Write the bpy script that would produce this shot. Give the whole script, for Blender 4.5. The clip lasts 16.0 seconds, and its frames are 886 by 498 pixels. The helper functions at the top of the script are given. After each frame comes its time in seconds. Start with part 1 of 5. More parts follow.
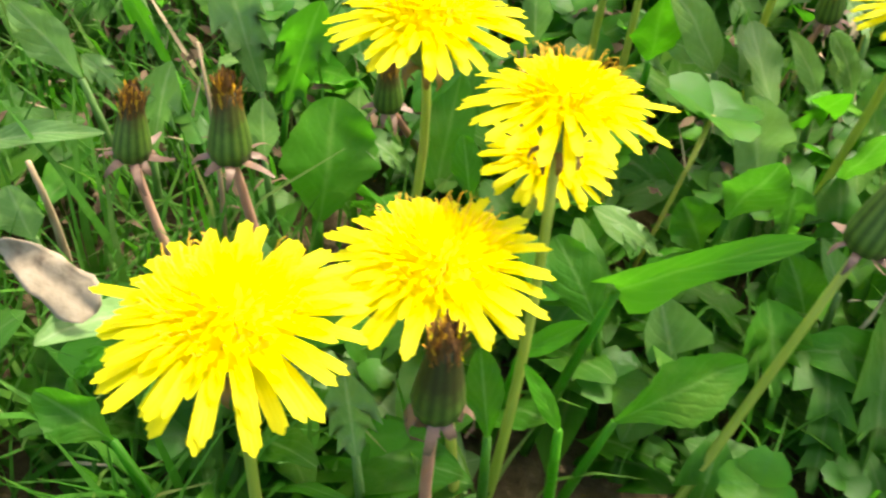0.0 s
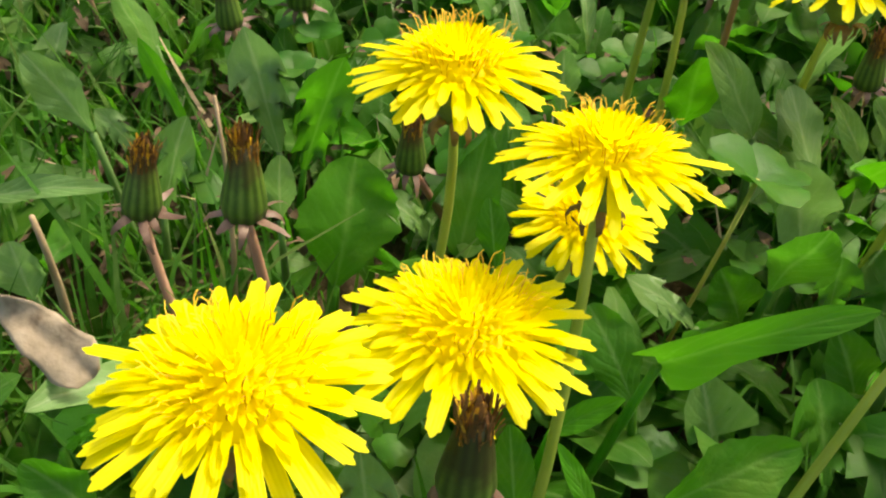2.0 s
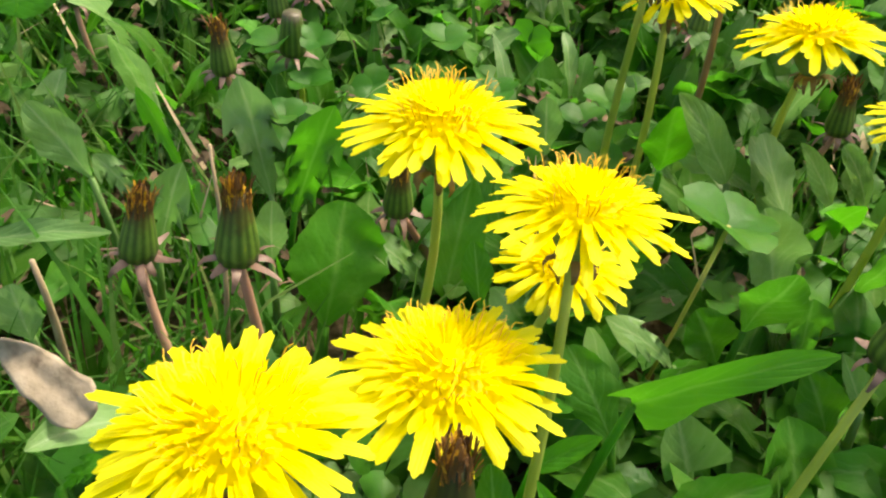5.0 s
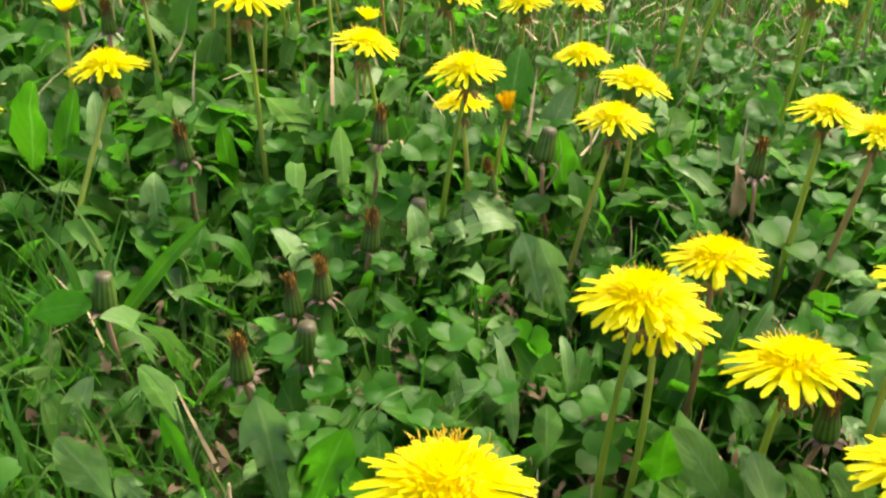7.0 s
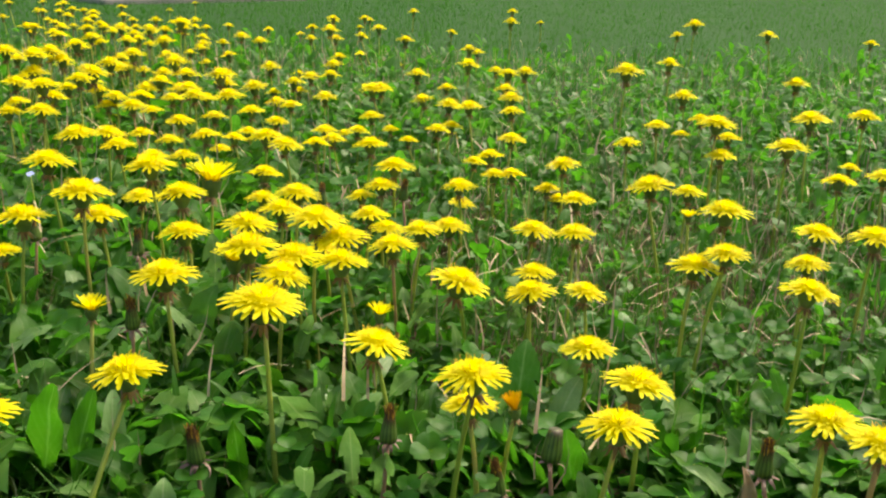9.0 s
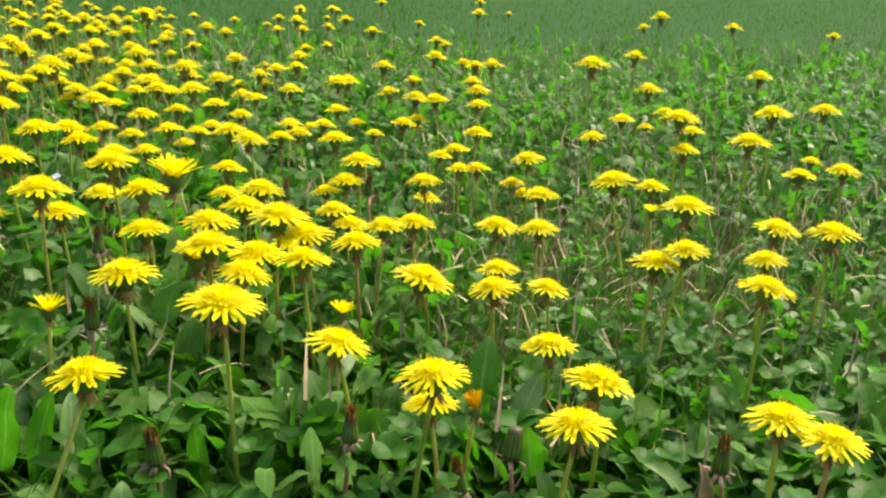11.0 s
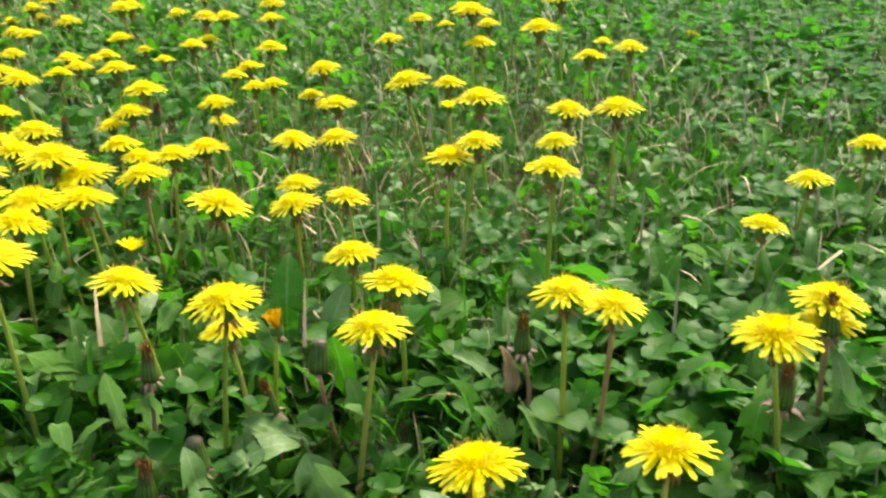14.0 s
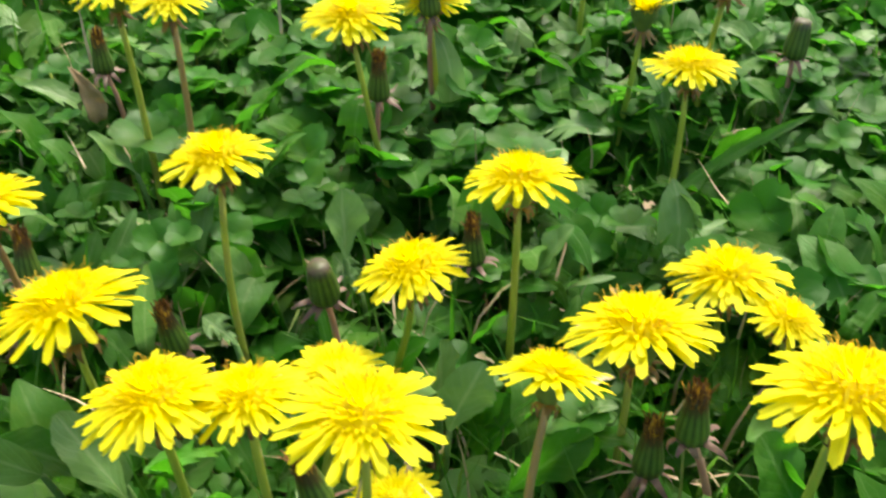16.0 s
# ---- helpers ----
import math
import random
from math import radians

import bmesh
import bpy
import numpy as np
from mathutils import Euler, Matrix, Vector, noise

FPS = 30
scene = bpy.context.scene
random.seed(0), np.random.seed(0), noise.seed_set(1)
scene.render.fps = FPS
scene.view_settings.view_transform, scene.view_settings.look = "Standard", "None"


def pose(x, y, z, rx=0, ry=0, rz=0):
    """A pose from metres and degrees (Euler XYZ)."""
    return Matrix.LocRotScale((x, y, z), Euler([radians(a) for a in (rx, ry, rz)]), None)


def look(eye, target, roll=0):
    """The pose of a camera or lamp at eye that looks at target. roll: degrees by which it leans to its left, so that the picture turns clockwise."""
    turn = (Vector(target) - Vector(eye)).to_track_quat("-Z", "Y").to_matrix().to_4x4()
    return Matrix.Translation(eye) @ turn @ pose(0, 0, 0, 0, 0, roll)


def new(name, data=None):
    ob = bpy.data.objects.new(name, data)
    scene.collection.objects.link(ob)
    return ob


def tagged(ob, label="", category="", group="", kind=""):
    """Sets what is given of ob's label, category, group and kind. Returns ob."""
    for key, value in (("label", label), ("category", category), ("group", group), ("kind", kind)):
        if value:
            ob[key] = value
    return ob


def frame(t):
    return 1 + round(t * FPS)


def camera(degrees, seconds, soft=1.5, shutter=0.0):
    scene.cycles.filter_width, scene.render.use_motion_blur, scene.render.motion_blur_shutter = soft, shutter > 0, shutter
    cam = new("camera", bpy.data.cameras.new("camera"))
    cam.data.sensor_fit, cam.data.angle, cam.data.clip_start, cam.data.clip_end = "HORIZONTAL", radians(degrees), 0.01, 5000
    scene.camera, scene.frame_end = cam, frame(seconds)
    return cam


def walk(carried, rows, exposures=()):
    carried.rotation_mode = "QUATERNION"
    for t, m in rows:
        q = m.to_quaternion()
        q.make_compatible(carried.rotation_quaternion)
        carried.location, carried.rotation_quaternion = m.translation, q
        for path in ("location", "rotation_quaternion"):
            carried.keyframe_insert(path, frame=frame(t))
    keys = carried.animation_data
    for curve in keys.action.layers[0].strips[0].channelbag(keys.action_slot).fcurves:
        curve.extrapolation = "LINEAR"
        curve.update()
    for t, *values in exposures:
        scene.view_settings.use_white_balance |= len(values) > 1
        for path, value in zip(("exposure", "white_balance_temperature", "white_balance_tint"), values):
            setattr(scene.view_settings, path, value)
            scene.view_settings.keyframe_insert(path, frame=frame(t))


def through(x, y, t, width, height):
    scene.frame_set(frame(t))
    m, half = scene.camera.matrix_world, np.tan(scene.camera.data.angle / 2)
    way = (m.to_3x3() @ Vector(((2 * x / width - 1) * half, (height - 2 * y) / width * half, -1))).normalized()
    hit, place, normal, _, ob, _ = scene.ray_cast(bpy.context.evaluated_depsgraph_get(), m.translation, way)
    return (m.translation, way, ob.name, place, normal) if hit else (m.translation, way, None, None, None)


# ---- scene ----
cam = camera(51.26, 16.0, soft=2.2, shutter=0.25)
# seconds, eye in metres, turn in degrees
PATH = [
    (0.0, 0.0102, 0.0060, 0.2609, 38.49, -1.74, 0.18),
    (0.5, -0.0076, 0.0149, 0.2465, 41.36, -1.32, 1.92),
    (1.0, -0.0015, 0.0192, 0.2454, 42.38, -1.56, 2.08),
    (1.5, 0.0035, 0.0155, 0.2443, 43.47, -1.86, 1.48),
    (2.0, 0.0071, 0.0146, 0.2472, 43.03, -1.88, 1.44),
    (2.5, 0.0083, 0.0120, 0.2476, 43.29, -1.77, 1.35),
    (3.0, 0.0104, 0.0097, 0.2493, 43.26, -1.57, 1.51),
    (5.5, 0.0082, 0.0111, 0.2641, 46.42, -2.37, 0.98),
    (6.0, 0.0084, 0.0150, 0.2757, 49.44, -2.07, 1.07),
    (6.5, 0.0080, 0.0193, 0.2899, 53.00, -1.77, 1.07),
    (7.0, 0.0065, 0.0207, 0.3016, 57.25, -1.78, 1.05),
    (7.5, 0.0079, 0.0206, 0.3123, 62.07, -1.46, 1.37),
    (8.0, 0.0088, 0.0211, 0.3226, 66.81, -1.15, 1.74),
    (8.5, 0.0080, 0.0224, 0.3303, 70.26, -1.16, 1.87),
    (9.0, 0.0097, 0.0229, 0.3348, 72.29, -1.17, 1.79),
    (11.5, 0.0169, 0.0255, 0.3404, 71.32, -1.18, -1.14),
    (12.0, 0.0196, 0.0275, 0.3398, 70.86, -0.51, -2.51),
    (12.5, 0.0229, 0.0285, 0.3385, 70.49, 0.18, -3.83),
    (13.0, 0.0294, 0.0279, 0.3375, 70.10, 1.06, -5.42),
    (13.5, 0.0375, 0.0270, 0.3361, 68.86, 1.81, -8.11),
    (14.0, 0.0459, 0.0287, 0.3337, 66.29, 2.10, -11.91),
    (14.5, 0.0585, 0.0305, 0.3297, 62.75, 1.97, -16.32),
    (15.0, 0.0759, 0.0350, 0.3213, 59.02, 1.42, -20.95),
    (15.5, 0.1056, 0.0370, 0.3059, 55.21, 1.13, -24.95),
    (16.0, 0.1354, 0.0365, 0.2905, 50.05, 0.30, -27.61),
]
EXPOSURES = [(0.0, 2.04, 7200, 3), (0.5, 1.92, 7200, 3), (1.5, 1.54, 7750, 4), (3.0, 1.35, 7700, 4), (5.5, 1.7, 7300, 4), (7.0, 1.64, 7300, 4), (9.0, 1.18, 7250, 6), (13.5, 1.45, 6950, 4), (15.0, 1.46, 6800, 3), (16.0, 1.49, 6800, 1)]
walk(cam, [(t, pose(*row)) for t, *row in PATH], EXPOSURES)

# ---- world and sun ----
SUN_FROM = Vector((0.50, 0.46, 0.95)).normalized()
sun_high = math.asin(SUN_FROM.z)
sun_round = math.atan2(SUN_FROM.x, SUN_FROM.y)
world = bpy.data.worlds.new("world")
scene.world = world
world.use_nodes = True
wn = world.node_tree.nodes
sky = wn.new("ShaderNodeTexSky")
sky.sky_type, sky.sun_disc = "NISHITA", False
sky.sun_elevation, sky.sun_rotation = sun_high, sun_round
sky.air_density, sky.dust_density = 1.0, 6.0
world.node_tree.links.new(sky.outputs[0], wn["Background"].inputs[0])
wn["Background"].inputs[1].default_value = 0.15
sun_data = bpy.data.lights.new("sun", "SUN")
sun_data.energy, sun_data.angle, sun_data.color = 1.7, radians(3.5), (1.0, 0.95, 0.86)
sun = new("sun", sun_data)
sun.matrix_world = look(SUN_FROM * 20, (0, 0, 0))


# ---- materials ----
class Nodes:
    """A short way to wire a node material."""

    def __init__(self, name):
        self.mat = bpy.data.materials.new(name)
        self.mat.use_nodes = True
        self.tree = self.mat.node_tree
        self.bsdf = self.tree.nodes["Principled BSDF"]
        self.out = self.tree.nodes["Material Output"]

    def add(self, kind):
        return self.tree.nodes.new(kind)

    def put(self, socket, value):
        if isinstance(value, bpy.types.NodeSocket):
            self.tree.links.new(value, socket)
        else:
            socket.default_value = value

    def math(self, op, a, b=0.0, c=0.0):
        node = self.add("ShaderNodeMath")
        node.operation = op
        for i, v in enumerate((a, b, c)):
            self.put(node.inputs[i], v)
        return node.outputs[0]

    def noise(self, scale, detail=3.0, vector=None, rough=0.55):
        node = self.add("ShaderNodeTexNoise")
        node.inputs["Scale"].default_value, node.inputs["Detail"].default_value = scale, detail
        node.inputs["Roughness"].default_value = rough
        if vector is not None:
            self.tree.links.new(vector, node.inputs["Vector"])
        return node.outputs["Fac"]

    def ramp(self, fac, stops):
        node = self.add("ShaderNodeValToRGB")
        while len(node.color_ramp.elements) < len(stops):
            node.color_ramp.elements.new(0.5)
        for el, (at, col) in zip(node.color_ramp.elements, stops):
            el.position, el.color = at, (*col, 1)
        self.put(node.inputs[0], fac)
        return node.outputs[0]

    def mix(self, fac, a, b, blend="MIX"):
        node = self.add("ShaderNodeMix")
        node.data_type, node.blend_type = "RGBA", blend
        self.put(node.inputs[0], fac)
        for i, v in ((6, a), (7, b)):
            self.put(node.inputs[i], (*v, 1) if isinstance(v, tuple) else v)
        return node.outputs[2]

    def chance(self):
        """A number of its own for each leaf, be it an object or an island of a mesh."""
        ob = self.add("ShaderNodeObjectInfo").outputs["Random"]
        isle = self.add("ShaderNodeNewGeometry").outputs["Random Per Island"]
        return self.math("FRACT", self.math("ADD", ob, isle))

    def finish(self, color, rough, bump=None, strength=0.3, through=0.0, glow_color=None, spec=0.5, distance=0.0006):
        self.put(self.bsdf.inputs["Base Color"], color)
        self.put(self.bsdf.inputs["Roughness"], rough)
        self.put(self.bsdf.inputs["Specular IOR Level"], spec)
        if bump is not None:
            node = self.add("ShaderNodeBump")
            node.inputs["Strength"].default_value, node.inputs["Distance"].default_value = strength, distance
            self.put(node.inputs["Height"], bump)
            self.tree.links.new(node.outputs[0], self.bsdf.inputs["Normal"])
        if through:
            lit = self.add("ShaderNodeBsdfTranslucent")
            self.put(lit.inputs[0], glow_color if glow_color is not None else color)
            both = self.add("ShaderNodeMixShader")
            both.inputs[0].default_value = through
            self.tree.links.new(self.bsdf.outputs[0], both.inputs[1])
            self.tree.links.new(lit.outputs[0], both.inputs[2])
            self.tree.links.new(both.outputs[0], self.out.inputs[0])
        return self.mat


def leaf_material(name, tones, rib, rough, through, veins=9.0, spec=0.22, vivid=0.55):
    """Foliage: a tone for each leaf, blotches, a pale midrib and side veins along the leaf's own run."""
    n = Nodes(name)
    uv = n.add("ShaderNodeUVMap").outputs[0]
    xyz = n.add("ShaderNodeSeparateXYZ")
    n.tree.links.new(uv, xyz.inputs[0])
    across = n.math("ABSOLUTE", n.math("SUBTRACT", xyz.outputs[0], 0.5))
    place = n.add("ShaderNodeNewGeometry").outputs["Position"]
    tone = n.ramp(n.chance(), tones)
    blotch = n.noise(140.0, 4.0, place)
    tone = n.mix(n.math("MULTIPLY", blotch, 0.5), tone, (0.028, 0.100, 0.007))
    rib_mask = n.math("SMOOTH_MIN", 1.0, n.math("MAXIMUM", 0.0, n.math("MULTIPLY_ADD", across, -16.0, 1.0)), 0.1)
    run = n.math("MULTIPLY_ADD", across, -5.0, n.math("MULTIPLY_ADD", xyz.outputs[1], veins * 0.7, n.math("MULTIPLY", n.noise(60.0, 2.0, place), 0.9)))
    vein = n.math("POWER", n.math("ABSOLUTE", n.math("SINE", n.math("MULTIPLY", run, math.pi))), 8.0)
    vein_soft = n.math("SUBTRACT", 1.0, vein)
    tone = n.mix(n.math("MULTIPLY", vein, 0.05 if veins < 11 else 0.0), tone, rib)
    stain = n.math("MAXIMUM", 0.0, n.math("MULTIPLY_ADD", n.noise(45.0, 5.0, place, 0.65), 2.4, -1.15))
    tone = n.mix(n.math("MINIMUM", 0.6, stain), tone, (0.090, 0.165, 0.018))
    tone = n.mix(n.math("MULTIPLY", rib_mask, 0.32), tone, rib)
    quilt = n.math("ADD", n.math("MULTIPLY", n.noise(330.0, 3.0, place), 0.7), n.noise(110.0, 2.0, place))
    height = n.math("ADD", n.math("MULTIPLY", vein_soft, 0.13 if veins < 11 else 0.0), quilt)
    fade = n.math("MULTIPLY_ADD", blotch, 0.36, rough - 0.18)
    glow = n.mix(vivid, tone, (0.10, 0.44, 0.012))
    return n.finish(tone, fade, height, 0.6, through, glow, spec, 0.0011)


def petal_material(name, near, far, through):
    """Yellow ray florets: deeper at the foot, paler towards the toothed tip, with fine ribs along them."""
    n = Nodes(name)
    uv = n.add("ShaderNodeUVMap").outputs[0]
    xyz = n.add("ShaderNodeSeparateXYZ")
    n.tree.links.new(uv, xyz.inputs[0])
    col = n.mix(xyz.outputs[1], near, far)
    tone = n.math("MULTIPLY", n.chance(), 0.25)
    col = n.mix(tone, col, (0.84, 0.68, 0.002))
    ribs = n.math("SINE", n.math("MULTIPLY", xyz.outputs[0], 25.0))
    return n.finish(col, 0.55, ribs, 0.25, through, col, 0.3, 0.0003)


def plain_material(name, stops, scale, rough, strength=0.4, through=0.0, spec=0.4, distance=0.0008):
    """A surface in which the tone runs with a noise and differs a little from piece to piece."""
    n = Nodes(name)
    place = n.add("ShaderNodeNewGeometry").outputs["Position"]
    grain = n.noise(scale, 4.0, place)
    fac = n.math("ADD", n.math("MULTIPLY", n.chance(), 0.35), n.math("MULTIPLY", grain, 0.65))
    col = n.ramp(fac, stops)
    return n.finish(col, rough, n.noise(scale * 3, 3.0, place), strength, through, None, spec, distance)


def bud_material(name, ends, slope, brown):
    """Long green bracts laid side by side round a closed head, brown from a height on."""
    n = Nodes(name)
    uv = n.add("ShaderNodeUVMap").outputs[0]
    xyz = n.add("ShaderNodeSeparateXYZ")
    n.tree.links.new(uv, xyz.inputs[0])
    place = n.add("ShaderNodeNewGeometry").outputs["Position"]
    ribs = n.math("MULTIPLY_ADD", n.math("COSINE", n.math("MULTIPLY", xyz.outputs[0], 26 * math.pi)), -0.5, 0.5)
    fac = n.math("MULTIPLY_ADD", ribs, 0.42, n.math("MULTIPLY", n.noise(190.0, 4.0, place, 0.7), 0.66))
    col = n.ramp(fac, [(0.15, (0.016, 0.034, 0.005)), (0.5, (0.052, 0.108, 0.012)), (0.95, (0.130, 0.205, 0.034))])
    ragged = n.math("MULTIPLY_ADD", n.noise(260.0, 2.0, place), 0.5, xyz.outputs[1])
    end = n.math("MINIMUM", 0.85, n.math("MAXIMUM", 0.0, n.math("MULTIPLY_ADD", n.math("SUBTRACT", ragged, ends + 0.25), slope, 0.0)))
    col = n.mix(end, col, brown)
    return n.finish(col, 0.5, n.noise(500.0, 3.0, place), 0.2, 0.1, None, 0.4, 0.0004)


leaf_green = leaf_material("dandelion_leaf", [(0.0, (0.020, 0.100, 0.004)), (0.3, (0.030, 0.130, 0.006)), (0.5, (0.039, 0.145, 0.011)), (0.76, (0.061, 0.170, 0.026)), (0.88, (0.092, 0.215, 0.042)), (1.0, (0.033, 0.185, 0.004))], (0.24, 0.36, 0.13), 0.47, 0.50, 9.0, 0.21, 0.42)
clover_blue = leaf_material("blue_green_clover", [(0.0, (0.014, 0.095, 0.014)), (0.5, (0.022, 0.130, 0.022)), (1.0, (0.040, 0.165, 0.036))], (0.04, 0.14, 0.04), 0.55, 0.45, 12.0, 0.12)
# brighter copy of the leaf green: sunlight on some leaves put into the colour
leaf_bright = leaf_material("painted_sun_leaf", [(0.0, (0.047, 0.240, 0.004)), (1.0, (0.065, 0.280, 0.007))], (0.18, 0.38, 0.06), 0.5, 0.42)
leaf_mid = leaf_material("broad_leaf", [(0.0, (0.034, 0.148, 0.007)), (1.0, (0.050, 0.180, 0.013))], (0.20, 0.34, 0.08), 0.48, 0.44, 9.0, 0.16)
# pale tones paint the sky's sheen on leaves into the base colour
leaf_sheen = leaf_material("painted_sheen_leaf", [(0.0, (0.120, 0.245, 0.060)), (1.0, (0.184, 0.320, 0.104))], (0.38, 0.46, 0.25), 0.42, 0.42, 9.0, 0.38, 0.10)
clover_green = leaf_material("clover_leaf", [(0.0, (0.019, 0.100, 0.007)), (0.5, (0.032, 0.142, 0.009)), (0.8, (0.053, 0.178, 0.022)), (1.0, (0.034, 0.180, 0.006))], (0.05, 0.14, 0.04), 0.44, 0.50, 12.0, 0.21, 0.42)
grass_green = leaf_material("grass_blade", [(0.0, (0.018, 0.095, 0.005)), (0.5, (0.036, 0.138, 0.010)), (0.85, (0.064, 0.172, 0.022)), (1.0, (0.210, 0.230, 0.074))], (0.09, 0.19, 0.05), 0.52, 0.34, 2.0)
lawn_green = leaf_material("lawn_blade", [(0.0, (0.011, 0.052, 0.010)), (0.6, (0.015, 0.062, 0.013)), (1.0, (0.022, 0.070, 0.017))], (0.04, 0.10, 0.03), 0.8, 0.3, 2.0, 0.02)
outer_yellow = petal_material("outer_petal", (0.85, 0.74, 0.003), (0.88, 0.83, 0.018), 0.60)
inner_yellow = petal_material("inner_floret", (0.86, 0.72, 0.002), (0.88, 0.81, 0.006), 0.70)
closing_orange = petal_material("closing_petal", (0.56, 0.28, 0.004), (0.68, 0.38, 0.006), 0.35)
stigma_gold = plain_material("stigma", [(0.2, (0.46, 0.23, 0.004)), (0.8, (0.78, 0.52, 0.006))], 300, 0.6)
stem_pale = plain_material("stem", [(0.25, (0.28, 0.39, 0.05)), (0.6, (0.38, 0.43, 0.08)), (0.85, (0.40, 0.31, 0.10))], 60, 0.5, 0.3, 0.4)
stem_brown = plain_material("brown_stem", [(0.2, (0.26, 0.15, 0.06)), (0.8, (0.44, 0.31, 0.13))], 60, 0.42, 0.3, 0.25)
stem_pink = plain_material("pink_stem", [(0.2, (0.34, 0.15, 0.11)), (0.8, (0.50, 0.31, 0.21))], 60, 0.42, 0.3, 0.25)
sepal_green = plain_material("green_bract", [(0.2, (0.055, 0.100, 0.018)), (0.6, (0.120, 0.190, 0.042)), (0.85, (0.17, 0.11, 0.06))], 160, 0.55, 0.5, 0.08)
bud_green = bud_material("closed_bracts", 0.74, 3.0, (0.060, 0.034, 0.024))
spent_green = bud_material("spent_bracts", 0.50, 3.0, (0.052, 0.026, 0.008))
spent_dark = bud_material("browned_bracts", 0.0, 1.7, (0.020, 0.012, 0.004))
litter_brown = plain_material("leaf_scrap", [(0.2, (0.035, 0.020, 0.008)), (0.8, (0.110, 0.070, 0.034))], 200, 0.8, 0.6)
bract_brown = plain_material("brown_bract", [(0.2, (0.085, 0.050, 0.012)), (0.8, (0.20, 0.125, 0.030))], 160, 0.6, 0.4, 0.15)
bract_pink = plain_material("pink_bract", [(0.2, (0.075, 0.042, 0.028)), (0.6, (0.165, 0.100, 0.072)), (0.85, (0.30, 0.22, 0.17))], 200, 0.5, 0.4, 0.15)
wither_gold = plain_material("withered_floret", [(0.25, (0.045, 0.020, 0.006)), (0.55, (0.15, 0.065, 0.010)), (0.64, (0.40, 0.20, 0.012)), (0.80, (0.76, 0.50, 0.02))], 500, 0.7)
dry_leaf = plain_material("dead_leaf", [(0.28, (0.07, 0.046, 0.024)), (0.45, (0.23, 0.180, 0.120)), (0.9, (0.40, 0.345, 0.270))], 140, 0.7, 0.35)
tan_leaf = plain_material("tan_leaf", [(0.25, (0.20, 0.12, 0.06)), (0.6, (0.38, 0.25, 0.14)), (0.9, (0.48, 0.35, 0.22))], 160, 0.7, 0.6)
straw = plain_material("straw", [(0.1, (0.20, 0.13, 0.07)), (0.6, (0.42, 0.33, 0.20)), (1.0, (0.58, 0.51, 0.38))], 120, 0.7)
blue_petal = plain_material("blue_petal", [(0.0, (0.28, 0.34, 0.70)), (1.0, (0.45, 0.52, 0.82))], 200, 0.6, 0.2, 0.2)


def soil_material():
    n = Nodes("soil")
    place = n.add("ShaderNodeNewGeometry").outputs["Position"]
    crumbs = n.ramp(n.noise(130.0, 6.0, place, 0.65), [(0.25, (0.034, 0.026, 0.014)), (0.55, (0.080, 0.058, 0.032)), (0.8, (0.16, 0.115, 0.07))])
    green = n.ramp(n.noise(60.0, 5.0, place, 0.7), [(0.25, (0.012, 0.040, 0.010)), (0.55, (0.021, 0.064, 0.017)), (0.8, (0.034, 0.084, 0.026))])
    wide = n.mix(n.math("MULTIPLY", n.noise(0.9, 3.0, place), 0.6), green, (0.040, 0.080, 0.026))
    xyz = n.add("ShaderNodeSeparateXYZ")
    n.tree.links.new(place, xyz.inputs[0])
    away = n.math("SQRT", n.math("ADD", n.math("POWER", n.math("SUBTRACT", xyz.outputs[0], 0.1), 2.0), n.math("POWER", n.math("SUBTRACT", xyz.outputs[1], 0.4), 2.0)))
    edge = n.math("ADD", away, n.math("MULTIPLY", n.noise(2.0, 4.0, place), 1.2))
    lawn = n.math("MINIMUM", 1.0, n.math("MAXIMUM", 0.0, n.math("MULTIPLY_ADD", edge, 0.8, -1.2)))
    return n.finish(n.mix(lawn, crumbs, wide), 0.9, n.noise(160.0, 5.0, place, 0.7), 0.8, spec=0.05, distance=0.004)


soil = soil_material()
paving = plain_material("grey_paving", [(0.2, (0.17, 0.15, 0.135)), (0.8, (0.27, 0.245, 0.225))], 14, 0.85)


# ---- mesh helpers ----
def mesh_of(name, verts, faces, material, uvs=None, smooth=True):
    data = bpy.data.meshes.new(name)
    data.from_pydata([tuple(v) for v in verts], [], faces)
    if uvs is not None:
        layer = data.uv_layers.new(name="UVMap")
        index = np.empty(len(data.loops), dtype=np.int32)
        data.loops.foreach_get("vertex_index", index)
        layer.data.foreach_set("uv", np.asarray(uvs, dtype=np.float32)[index].ravel())
    if smooth:
        data.polygons.foreach_set("use_smooth", [True] * len(data.polygons))
    data.materials.append(material)
    return data


def part(name, data, parent, m=None, label=""):
    ob = new(name, data)
    ob.parent = parent
    if m is not None:
        ob.matrix_basis = m
    return tagged(ob, label)


def thing(name, m, label, category, group=""):
    ob = new(name)
    ob.empty_display_size = 0.01
    ob.matrix_basis = m
    return tagged(ob, label, category, group)


def quads(rows, cols):
    return [(r * cols + c, r * cols + c + 1, (r + 1) * cols + c + 1, (r + 1) * cols + c) for r in range(rows - 1) for c in range(cols - 1)]


def merged(pieces):
    """One set of vertices, faces and uvs from several."""
    verts, faces, uvs, base = [], [], [], 0
    for v, f, u in pieces:
        verts.append(np.asarray(v, dtype=float))
        uvs.append(np.asarray(u, dtype=float))
        faces += [tuple(i + base for i in q) for q in f]
        base += len(v)
    return np.concatenate(verts), faces, np.concatenate(uvs)


